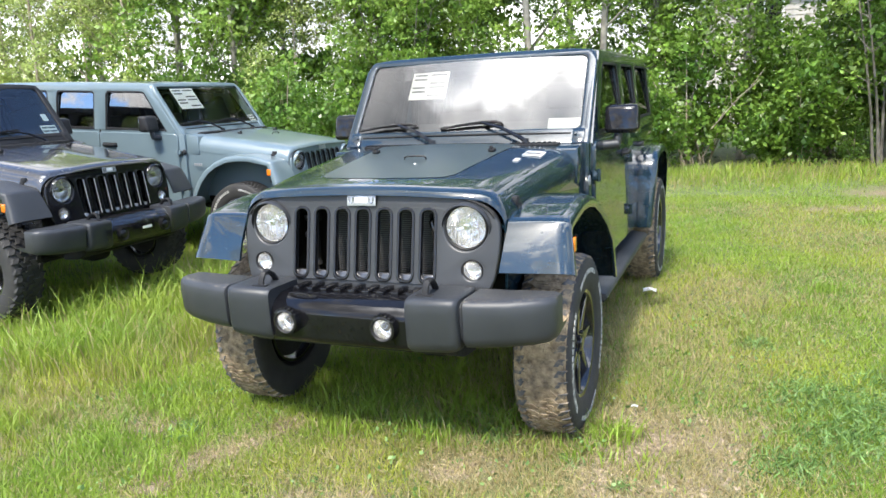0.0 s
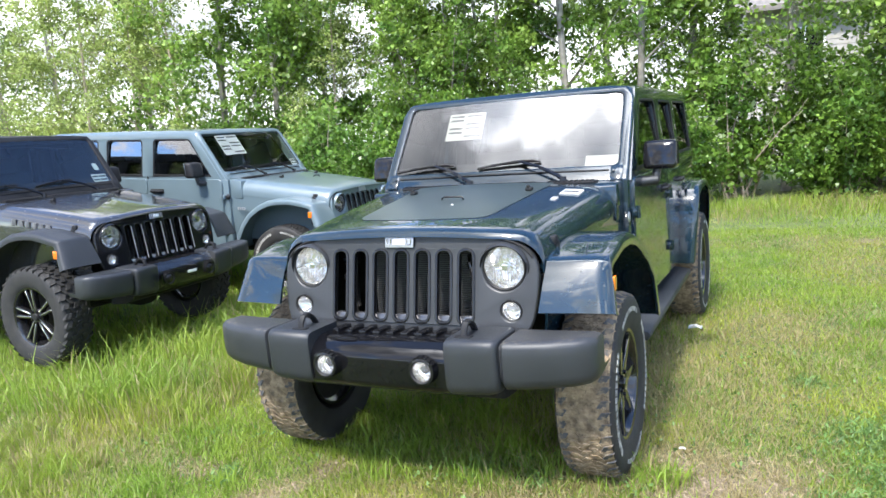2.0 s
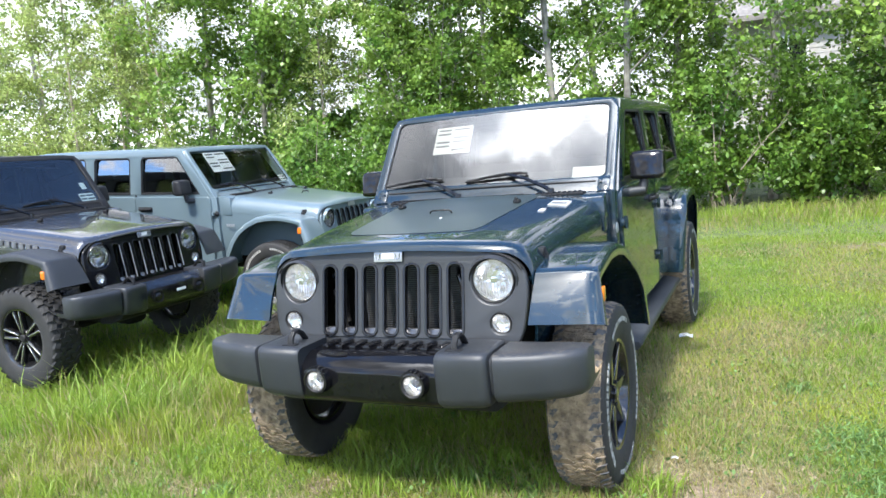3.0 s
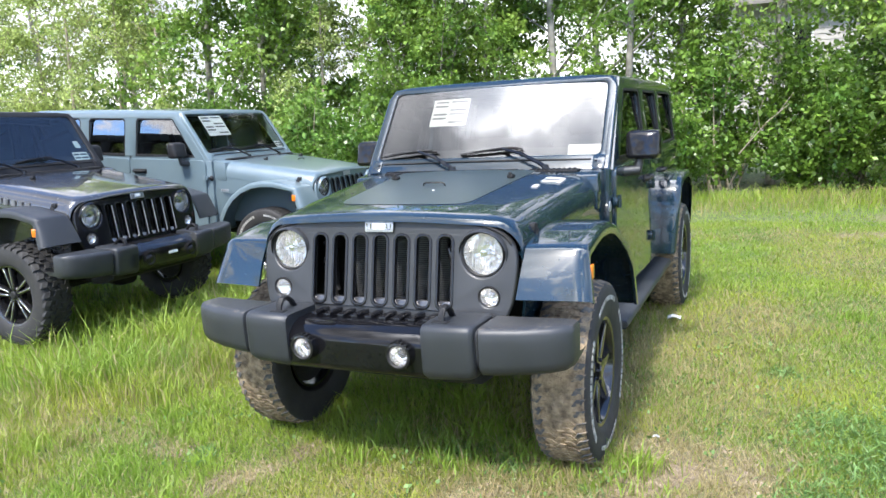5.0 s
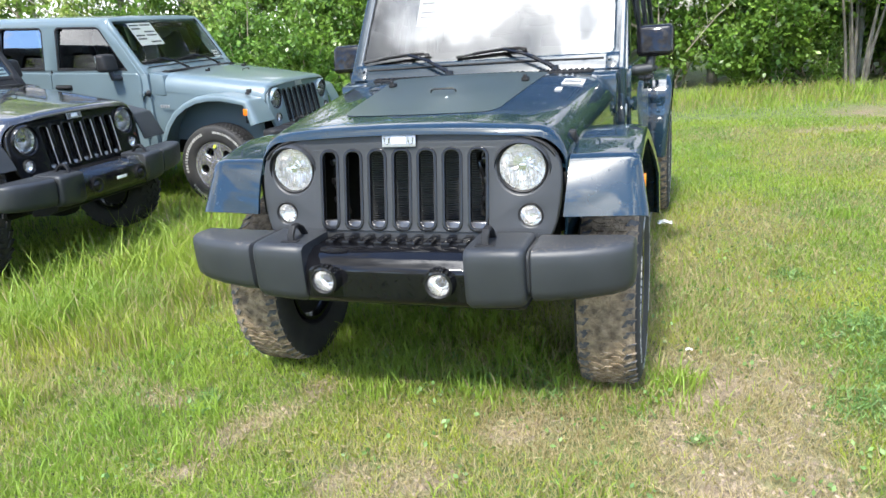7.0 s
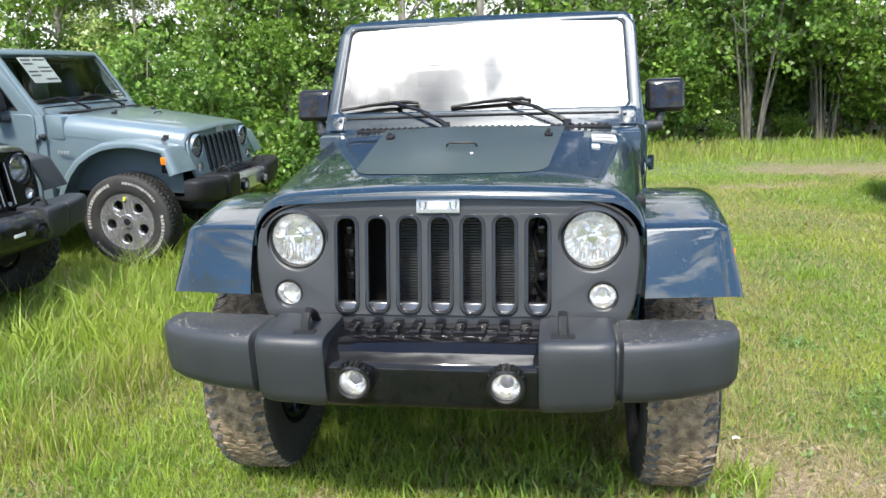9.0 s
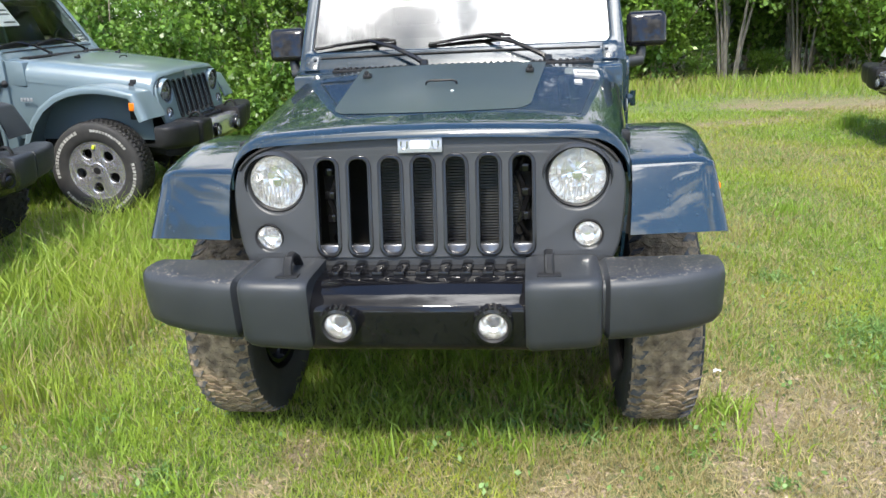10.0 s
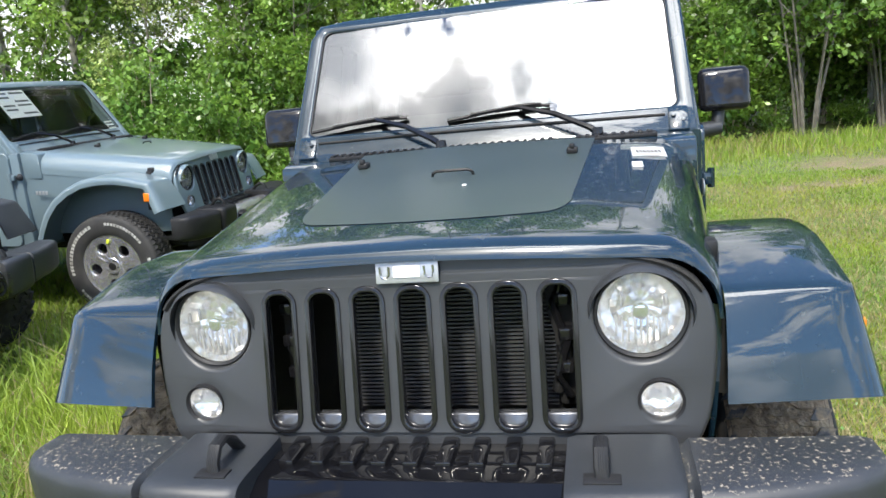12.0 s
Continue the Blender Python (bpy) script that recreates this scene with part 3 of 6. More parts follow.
def flare_mesh(path, side, x0, x1, lip, hub):
    """A wheel-arch flare: a closed section swept along the path, from the body to its rolled outer edge."""
    bm = bmesh.new()
    rows = []
    for a, b in path:
        p = Vector((0, a, b))
        inw = (Vector((0, hub, 0.62)) - p).normalized()
        outer = ((x0, 0.0), (lerp(x0, x1, 0.4), -0.003), (lerp(x0, x1, 0.75), -0.002), (x1 - 0.048, -0.001), (x1 - 0.03, 0.003), (x1 - 0.012, 0.009), (x1 - 0.003, 0.020), (x1, 0.034), (x1 - 0.003, lip))
        inner = ((x1 - 0.014, lip), (x1 - 0.014, 0.036), (x1 - 0.03, 0.02), (x0, 0.014))
        sweep = 0.03 * min(1, max(0, (0.06 - a) / 0.08)) if hub < 1 and a < 0.3 else 0   # the front face sweeps back outwards
        drop = min(1, max(0, (1.0 - b) / 0.165)) if hub < 1 and a < 0.05 else 0
        outer = tuple((x - 0.012 * drop * max(0, (lerp(x0, x1, 0.75) - x) / (0.75 * (x1 - x0))), k) for x, k in outer)
        inner = inner[:-1] + ((x0 - 0.012 * drop, 0.014),)
        if hub < 1:   # the crown stands in a little from the lower lip
            pull = 0.034 * min(1, max(0, (b - 0.83) / 0.2)) - 0.012
            outer = tuple((x - pull * (x - x0) / (x1 - x0), k) for x, k in outer)
            inner = tuple((x - pull * (x - x0) / (x1 - x0), k) for x, k in inner)
        if hub > 1:   # the lower end of the rear flare draws in towards the body
            pull = 0.035 * min(1, max(0, (0.95 - b) / 0.45))
            outer = tuple((x - pull * (x - x0) / (x1 - x0), k) for x, k in outer)
            inner = tuple((x - pull * (x - x0) / (x1 - x0), k) for x, k in inner)
        rows.append([Vector((side * x, p.y - sweep * (x1 - x) / (x1 - x0), p.z)) + inw * k for x, k in outer + inner])
    vs = grid(bm, rows, close_v=True)
    bm.faces.new(vs[0])
    bm.faces.new(vs[-1])
    bmesh.ops.recalc_face_normals(bm, faces=bm.faces)
    return bm


def lamp(car, name, c, r, bezel, label, depth=0.05, bulb=True, lens_mat=None):
    """A round lamp let into the grille or bumper, facing the front."""
    top = new(name)
    top.parent = car
    top["label"] = label
    m = Matrix.Translation(c) @ Matrix.Rotation(radians(90), 4, "X")
    ring = bmesh.new()
    revolve(ring, [(r, 0.006), (r + 0.006, 0.010), (r + bezel, 0.002), (r + bezel, -0.03), (r, -0.03)], m, 44)
    part("bezel", ring, M_BLACK, top)
    bowl = bmesh.new()
    revolve(bowl, [(r, 0.0), (r * 0.93, -depth * 0.35), (r * 0.7, -depth * 0.75), (r * 0.55, -depth * 0.9), (r * 0.35, -depth), (0.0, -depth * 1.05)], m, 26, closed=False)
    rnd_ = random.Random(int(c[0] * 100) + 7)
    for v in bowl.verts:
        v.co.y += rnd_.uniform(-0.035, 0.035) * depth * (0.4 if depth < 0.04 else 1)
    part("reflector", bowl, M_REFLECTOR, top, "", 4)
    fl = bmesh.new()
    for k in range(-6, 7):
        x = k * r * 0.145
        h = math.sqrt(max(r * r * 0.9 - x * x, 0))
        if depth > 0.04:
            if abs(k) < 5:
                box(fl, (m @ Vector((x, -h * (0.5 - 0.03 * (k % 3)), -0.008))), (r * 0.05, 0.006, h * (0.78 - 0.09 * abs(k % 4 - 1))), 0.001, 1)
            if k in (-5, -3, 4):
                box(fl, (m @ Vector((x, h * 0.35, -0.010))), (r * 0.05, 0.006, h * 0.4), 0.001, 1)
    if depth > 0.04:
        tagged(part("fluting", fl, M_FLUTE, top, "clear vertical lens ribs"), kind="stuff")
        b = bmesh.new()
        revolve(b, [(0.0, 0.0), (r * 0.17, -0.004), (r * 0.2, -0.02), (r * 0.1, -depth)], m, 20, closed=False)
        part("bulb_cover", b, M_CHROME, top)
    lens = bmesh.new()
    revolve(lens, [(0.0, 0.022), (r * 0.4, 0.019), (r * 0.75, 0.012), (r * 0.97, 0.002), (r, -0.004)], m, 36, closed=False)
    g = part("lens", lens, lens_mat or M_LENS, top)
    g.visible_shadow = False
    return top


def make_car(spec, place):
    paint, trim = spec["paint"], spec["bumper"]
    car = new("off_road_car")
    tagged(car, spec["label"], "car", "parked off-road cars")
    car.matrix_basis = place

    # grille with seven slots and the lamp openings
    half = smooth_line([(0, 1.152, 0), (0.3, 1.145, 0), (0.47, 1.127, 0), (0.555, 1.10, 0), (0.61, 1.05, 0), (0.628, 0.98, 0), (0.624, 0.88, 0), (0.605, 0.79, 0), (0.57, 0.735, 0), (0.5, 0.706, 0), (0.3, 0.698, 0), (0, 0.696, 0)], 5)
    outline = [(p.x, p.y) for p in half] + [(-p.x, p.y) for p in half[-2:0:-1]]
    holes = []
    for k in range(-3, 4):
        holes.append(rounded(k * 0.1055 - 0.042, 0.768, k * 0.1055 + 0.042, 1.092, 0.036))
    for s in (-1, 1):
        holes.append(circle(s * 0.488, 1.008, 0.105))
        holes.append(circle(s * 0.521, 0.832, 0.05))
    bend = lambda u: 0.16 * max(0, abs(u) - 0.35) ** 2
    g = part("grille", panel(outline, holes, 0.014, 0.010, lambda u, v, d: (u, gy(v) + bend(u) - d + 0.015, v), 3), spec["grille"], car, "charcoal seven-slot grille panel")
    for k in range(-3, 4):
        o = rounded(k * 0.1055 - 0.040, 0.770, k * 0.1055 + 0.040, 1.090, 0.034)
        i = rounded(k * 0.1055 - 0.033, 0.777, k * 0.1055 + 0.033, 1.083, 0.028)
        part("slot_surround", panel(o, [i], 0.018, 0.003, lambda u, v, d: (u, gy(v) - d + 0.005, v), 1), spec["slots"], g, "dark slot surround")
        lipb = bmesh.new()
        prism(lipb, [(k * 0.1055 + 0.033 * math.cos(radians(a_)), 0.802 + 0.026 * math.sin(radians(a_))) for a_ in range(180, 361, 15)], "y", gy(0.79) + 0.008, gy(0.79) + 0.03, 0.003)
        for v in lipb.verts:
            v.co.y += 0.5 * (v.co.z - 0.777)
        part("slot_lip", lipb, M_BADGE if spec.get("slot_edge") else M_SLOT, g, "silver lower lip inside the slot")
    if spec.get("slot_edge"):
        for k in range(-3, 4):
            bm = bmesh.new()
            tube(bm, [(k * 0.1055 + 0.036, gy(z_) - 0.009, z_) for z_ in (0.79, 0.9, 1.0, 1.07)], 0.0042, 6)
            part("slot_trim", bm, M_BADGE, g, "thin bright strip along the slot")
    rub = bmesh.new()
    edge = [(p.x, p.y) for p in half if p.y > 1.04]
    tube(rub, [(x_ * 1.006, gy(z_) + bend(x_) - 0.004, z_ + 0.003) for x_, z_ in [(-a_, b_) for a_, b_ in edge[:0:-1]] + edge], 0.006, 6)
    part("hood_seal", rub, M_UNDER, g, "black rubber seal under the hood's lip")
    rad = bmesh.new()
    box(rad, (0.05, 0.10, 0.90), (0.52, 0.03, 0.44), 0.004)
    part("radiator", rad, M_RADIATOR, car, "dark metal radiator")
    rad = bmesh.new()
    for k in range(34):
        box(rad, (0.05, 0.077, 0.76 + k * 0.0098), (0.50, 0.02, 0.0045))
    tagged(part("radiator_core", rad, M_RADIATOR, car, "thin horizontal metal fins"), kind="stuff")
    shroud = bmesh.new()
    box(shroud, (0, 0.24, 0.9), (1.16, 0.03, 0.5))
    for s in (-1, 1):
        box(shroud, (s * 0.33, 0.075, 0.93), (0.055, 0.03, 0.34), 0.01)
        tube(shroud, [(s * 0.33, 0.06, 1.08), (s * 0.30, 0.05, 1.0), (s * 0.325, 0.05, 0.9), (s * 0.30, 0.06, 0.8)], 0.014)
        box(shroud, (s * 0.30, 0.07, 1.03), (0.03, 0.04, 0.05), 0.006)
        box(shroud, (s * 0.32, 0.06, 0.93), (0.035, 0.04, 0.03), 0.006)
    part("radiator_shroud", shroud, M_UNDER, car)
    for s in (-1, 1):
        bm = bmesh.new()
        tube(bm, [(s * 0.335, 0.05, 1.09), (s * 0.30, 0.035, 1.02), (s * 0.33, 0.03, 0.93), (s * 0.305, 0.035, 0.85), (s * 0.33, 0.05, 0.79)], 0.010, 8)
        for zz, ww in ((1.03, 0.03), (0.95, 0.035), (0.87, 0.028)):
            box(bm, (s * 0.328, 0.032, zz), (ww, 0.03, 0.028), 0.005)
        part("wiring_harness", bm, M_GLOSS, car, "glossy black wiring behind the outer slot")
    badge = bmesh.new()
    box(badge, (-0.005, gy(1.13) - 0.014, 1.122), (0.142, 0.006, 0.048), 0.002, rot=Matrix.Rotation(radians(-11), 4, "X"))
    bd = part("badge", badge, M_BADGE, g, "silver maker's plate")
    if spec.get("badge_bars"):
        bars = bmesh.new()
        box(bars, (-0.005, gy(1.13) - 0.0185, 1.124), (0.06, 0.003, 0.026), 0.001, rot=Matrix.Rotation(radians(-11), 4, "X"))
        part("badge_mark", bars, M_PAPER, bd, "white bar on the plate")
        for s in (-1, 1):
            hook = bmesh.new()
            tube(hook, [(-0.005 + s * x, gy(1.13) - 0.019, 1.124 + z) for x, z in ((0.040, 0.012), (0.041, -0.008), (0.048, -0.014), (0.057, -0.012), (0.060, -0.002), (0.060, 0.013))], 0.0028, 6)
            part("badge_hook", hook, M_MACHINED, bd, "dark hook mark on the plate")

    for s in (-1, 1):
        bm = bmesh.new()
        revolve(bm, [(0.106, 0.004), (0.102, -0.02), (0.095, -0.05), (0.10, -0.06), (0.112, -0.01)], Matrix.Translation((s * 0.488, gy(1.006) + bend(0.488) - 0.003, 1.006)) @ Matrix.Rotation(radians(90 + 11), 4, "X"), 44)
        part("headlight_bucket", bm, spec["grille"], g)
        lamp(car, "headlight", (s * 0.488, gy(1.012) + bend(0.488) + 0.004, 1.012), 0.089, 0.009, "round clear headlamp with chrome reflector", 0.06, lens_mat=spec.get("lens", M_LENS))
        lamp(car, "turn_signal", (s * 0.521, gy(0.832) + bend(0.521) + 0.002, 0.832), 0.042, 0.006, "small round clear turn lamp", 0.03)

    # hood
    bm = bmesh.new()
    shell(bm, hood_rows(), 0.008)
    hood = part("hood", bm, paint, car, spec["hood_label"], 50)
    for s in (-1, 1):
        bm = bmesh.new()
        box(bm, (s * 0.34, 0.80, hood_z(0.34, 0.80) + 0.010), (0.035, 0.045, 0.022), 0.008, 3)
        box(bm, (s * 0.34, 0.785, hood_z(0.34, 0.80) + 0.024), (0.018, 0.02, 0.018), 0.006, 2)
        part("washer_nozzle", bm, M_BLACK, hood)
        bm = bmesh.new()
        box(bm, (s * 0.652, 0.17, 1.035), (0.04, 0.045, 0.12), 0.01)
        box(bm, (s * 0.646, 0.155, 1.10), (0.045, 0.05, 0.04), 0.01)
        tube(bm, [(s * 0.66, 0.16, 1.0), (s * 0.67, 0.16, 1.05), (s * 0.66, 0.155, 1.10)], 0.006, 6)
        part("hood_latch", bm, M_BLACK, car, "black rubber hood latch")
    bm = bmesh.new()
    h = hood_z(0, 0.57)
    tube(bm, [(x_, 0.57 - 0.2 * d_, h + d_) for x_, d_ in ((-0.062, -0.004), (-0.058, 0.012), (-0.045, 0.018), (0.045, 0.018), (0.058, 0.012), (0.062, -0.004))], 0.005, 6)
    part("footman_loop", bm, M_BLACK, hood)
    if spec.get("decal"):
        bm = bmesh.new()
        rows = []
        for i in range(41):
            y = lerp(0.165, 1.03, (i / 40) ** 1.5)
            k = min(1.0, (y - 0.165) / 0.13)
            half_w = 0.272 + 0.078 * math.sqrt(max(0.0, 1 - (1 - k) ** 2)) + 0.06 * max(0.0, y - 0.3) / 0.73
            bow = 0.03 * (1 - min(1.0, i / 8))
            rows.append([Vector((half_w * u, y - bow * (1 - u * u), hood_z(half_w * u, y - bow * (1 - u * u)) + 0.0018)) for u in [j / 10 - 1 for j in range(21)]])
        grid(bm, rows)
        bmesh.ops.recalc_face_normals(bm, faces=bm.faces)
        if sum(f.normal.z for f in bm.faces) < 0:
            bmesh.ops.reverse_faces(bm, faces=bm.faces)
        part("hood_decal", bm, M_DECAL, hood, "satin charcoal vinyl panel on the hood")
    if spec.get("tags"):
        for x, y, w, d in ((0.568, 0.73, 0.10, 0.13), (0.526, 0.585, 0.03, 0.07)):
            bm = bmesh.new()
            grid(bm, [[Vector((x + i * w / 4, y + j * d / 3, hood_z(x + i * w / 4, y + j * d / 3) + 0.003)) for i in range(-2, 3)] for j in range(4)])
            bmesh.ops.solidify(bm, geom=bm.faces[:], thickness=0.001)
            tag = part("hood_sticker", bm, M_PAPER, hood, "white paper sticker")
            if w > 0.05:
                bm = bmesh.new()
                for q in range(7):
                    xx = x - 0.034 + q * 0.011
                    box(bm, (xx, y + 0.06, hood_z(xx, y + 0.06) + 0.0045), (0.006, 0.05, 0.001), 0, rot=Matrix.Rotation(0.35, 4, "Y"))
                part("sticker_bars", bm, M_INK, tag)
    if spec.get("hood_bars"):
        for s in (-1, 1):
            for k in range(6):
                bm = bmesh.new()
                y = 0.42 + k * 0.075
                t, w, top, low = hood_section(y)
                box(bm, (s * (w + 0.001), y, low + 0.055), (0.004, 0.05, 0.05), 0.001)
                part("hood_side_mark", bm, M_INK, hood, "grey bar on the hood's side")

    # front body sides, firewall and cowl
    for s in (-1, 1):
        bm = bmesh.new()
        rows = []
        for y in (0.03, 0.15, 0.4, 0.8, 1.05, 1.2):
            t, w, top, low = hood_section(y)
            x = w - 0.004 if y < 1.1 else 0.745
            rows.append([Vector((s * (x - 0.03), y, 0.62)), Vector((s * (x - 0.012), y, 0.75)), Vector((s * x, y, 0.9)), Vector((s * x, y, low + 0.012)), Vector((s * (x - 0.05), y, low + 0.02))])
        shell(bm, rows, 0.012)
        part("front_fender", bm, paint, car)
    bm = bmesh.new()
    box(bm, (0, 0.72, 0.86), (1.2, 0.9, 0.4), 0.03)
    part("engine_bay", bm, M_UNDER, car)
    bm = bmesh.new()
    prism(bm, [(1.032, 1.06), (1.042, 1.250), (1.10, 1.262), (1.27, 1.268), (1.29, 1.06)], "x", -0.742, 0.742, 0.008)
    cowl = part("cowl", bm, spec.get("cowl", paint), car)
    for x0, x1 in ((-0.57, -0.2), (-0.15, 0.3), (0.34, 0.62)):
        bm = bmesh.new()
        box(bm, ((x0 + x1) / 2, 1.135, 1.268), (x1 - x0, 0.085, 0.014), 0.003)
        for k in range(int((x1 - x0) / 0.03)):
            box(bm, (x0 + 0.015 + k * 0.03, 1.125, 1.277), (0.014, 0.06, 0.010), 0.002)
        part("cowl_vent", bm, M_BLACK, cowl, "black louvred air vent")

    # windscreen: frame, glass, wipers and papers
    base, up = Vector((0, 1.235, 1.262)), Vector((0, 0.385, 0.52)).normalized()
    out = Vector((0, -up.z, up.y))
    length = Vector((0, 0.385, 0.52)).length

    def screen(u, v, d):
        return Vector((u, 0, 0)) + base + up * v + out * d

    wide = lambda v: 0.757 - 0.014 * v / length
    rim = []
    for k in range(9):
        rim.append((wide(0), 0.0) if k == 0 else (wide(length * k / 8) - (0.03 * max(0, k - 7)), length * k / 8 - (0.012 if k == 8 else 0)))
    frame_out = rim + [(0.6, length + 0.002), (0.3, length + 0.008), (0, length + 0.01)]
    frame_out = frame_out + [(-u, v) for u, v in frame_out[-2::-1]]
    hole = rounded(-0.722, 0.085, 0.722, length - 0.03, 0.04)
    hole = [(u * (1 - 0.022 * (v / length)), v) for u, v in hole]
    ws = part("windshield_frame", panel(frame_out, [hole], 0.03, 0.012, lambda u, v, d: screen(u, v, d - 0.01), 2), spec.get("frame", paint), car)
    bm = bmesh.new()
    seal = [(u * 1.004, v) for u, v in hole]
    inner = [(u * 0.984, lerp(v, length / 2, 0.03)) for u, v in hole]
    part("windshield_seal", panel(seal, [inner], 0.008, 0.002, lambda u, v, d: screen(u, v, d + 0.006), 1), M_BLACK, ws, "black rubber seal")
    bm = bmesh.new()
    rows = [[screen(lerp(-0.716, 0.716, i / 16) * (1 - 0.022 * v / length), v, 0.004 + 0.012 * (1 - (2 * i / 16 - 1) ** 2)) for i in range(17)] for v in (0.09, 0.2, 0.35, 0.5, length - 0.034)]
    grid(bm, rows)
    bm.normal_update()
    if sum((f.normal.dot(out) for f in bm.faces)) < 0:
        bmesh.ops.reverse_faces(bm, faces=bm.faces)
    pane = part("windshield_glass", bm, spec["glass"], ws)
    frit = bmesh.new()
    grid(frit, [[screen(lerp(-0.69, 0.69, i / 16), v, 0.012 * (1 - (2 * i / 16 - 1) ** 2) - 0.002) for i in range(17)] for v in (0.088, 0.12, 0.155)])
    bmesh.ops.solidify(frit, geom=frit.faces[:], thickness=0.001)
    part("glass_border", frit, M_BLACK, ws, "black printed band along the glass's lower edge")
    strip = bmesh.new()
    tube(strip, [screen(-0.66, 0.058, 0.018), screen(-0.2, 0.062, 0.021), screen(0.2, 0.062, 0.021), screen(0.66, 0.058, 0.018)], 0.0055, 6)
    part("scuttle_seal", strip, M_UNDER, ws, "black rubber seal below the glass")
    pane.visible_shadow = False
    for x, top, w, hgt in spec["papers"]:
        bm = bmesh.new()
        rows = [[screen(x + w * (i / 6), lerp(top - hgt, top, j / 3), 0.004 + 0.012 * (1 - ((x + w * i / 6) / 0.71) ** 2) - 0.006) for i in range(7)] for j in range(4)]
        grid(bm, rows)
        bmesh.ops.solidify(bm, geom=bm.faces[:], thickness=0.001)
        paper = part("window_paper", bm, M_PAPER, ws, "white paper behind the windscreen")
        if hgt < 0.09:
            continue
        bm = bmesh.new()
        rot = Matrix.Rotation(math.atan2(up.z, up.y), 4, "X")
        rows_n = 6 if hgt > 0.1 else 2
        for k in range(rows_n):
            for q, (a, b) in enumerate(((0.06, 0.42), (0.5, 0.94))):
                if (k + q) % 3 == 2 and hgt > 0.1:
                    continue
                v = top - hgt * (k + 0.7) / (rows_n + 0.6)
                u = x + w * (a + b) / 2
                box(bm, screen(u, v, 0.004 + 0.012 * (1 - (u / 0.71) ** 2) - 0.0045), (w * (b - a), hgt / rows_n * 0.4, 0.001), 0, rot=rot)
        part("paper_print", bm, M_INK, paper, "grey printed bars")
    for px, reach in ((-0.15, -0.28), (0.42, -0.30)):
        wip = new("wiper")
        wip.parent = car
        bm = bmesh.new()
        p0 = Vector((px, 1.165, 1.285))
        p1 = screen(px + reach, 0.135, 0.04)
        tube(bm, [p0, p0 + Vector((-0.03, 0.01, 0.02)), lerp(p0, p1, 0.5) + Vector((0, -0.01, 0.02)), p1], 0.013, 6, 0.009)
        revolve(bm, [(0, 0.03), (0.018, 0.028), (0.022, 0.0), (0, 0)], Matrix.Translation(p0 - Vector((0, 0, 0.012))), 12)
        part("wiper_arm", bm, M_GLOSS, wip)
        bm = bmesh.new()
        tube(bm, [screen(px + reach - 0.26, 0.105, 0.028), screen(px + reach - 0.1, 0.125, 0.034), screen(px + reach + 0.06, 0.136, 0.034), screen(px + reach + 0.13, 0.136, 0.028)], 0.008, 6)
        tube(bm, [screen(px + reach - 0.17, 0.116, 0.04), screen(px + reach, 0.133, 0.046), screen(px + reach + 0.1, 0.139, 0.04)], 0.006, 6)
        part("wiper_blade", bm, M_BLACK, wip)
    for s in (-1, 1):
        bm = bmesh.new()
        box(bm, (s * 0.705, 1.245, 1.302), (0.07, 0.02, 0.10), 0.006, rot=Matrix.Rotation(radians(-36.5), 4, "X"))
        for k in range(2):
            revolve(bm, [(0, 0.016), (0.008, 0.015), (0.009, 0.006), (0, 0.006)], Matrix.Translation((s * (0.687 + 0.034 * k), 1.246 - 0.004 * k, 1.312 - 0.018 * k)) @ Matrix.Rotation(radians(53.5), 4, "X"), 8)
        part("windshield_hinge", bm, spec.get("frame", paint), ws)

    # body tub, doors and hardtop
    widen = lambda y: 0.032 * min(1.0, max(0.0, (y - 1.2) / 0.7))
    arch = [(HUB_R + 0.49 * math.cos(radians(a)), RADIUS + 0.49 * math.sin(radians(a))) for a in range(168, 18, -10)]
    side_out = [(1.18, 0.50), (2.82, 0.50), *arch, (3.90, 0.58), (3.95, 0.62), (3.95, 1.24), (1.2, 1.255)]
    tub = bmesh.new()
    for s in (-1, 1):
        merge(tub, panel(side_out, [], 0.03, 0.008, lambda u, v, d: (s * (0.752 + widen(u) + d), u, v), 1))
    box(tub, (0, 3.93, 0.92), (1.48, 0.04, 0.66), 0.015)
    box(tub, (0, 2.55, 0.52), (1.46, 2.8, 0.04))
    box(tub, (0, 1.2, 0.85), (1.46, 0.03, 0.72))
    part("body", tub, paint, car)
    lean = lambda u, v: lerp(0.770 + widen(u), 0.742, min(1.0, max(0.0, (v - 1.25) / 0.52)))
    for s in (-1, 1):
        for y0, y1, name in ((1.27, 2.30, "front_door"), (2.325, 2.99, "rear_door")):
            if name == "front_door":
                o = rounded(y0, 0.54, y1, 1.262, 0.045)
            else:
                o = [(y0, 0.54 + 0.02), (y0 + 0.02, 0.54), (2.80, 0.54), (2.86, 0.66), (2.92, 0.80), (2.985, 0.92), (y1, 1.0), (y1, 1.24), (y1 - 0.02, 1.262), (y0 + 0.02, 1.262), (y0, 1.24)]
            door = part(name, panel(o, [], 0.012, 0.008, lambda u, v, d: (s * (0.779 + widen(u) + d), u, v), 2), paint, car, "", 12)
            bm = bmesh.new()
            yh = y1 - 0.13
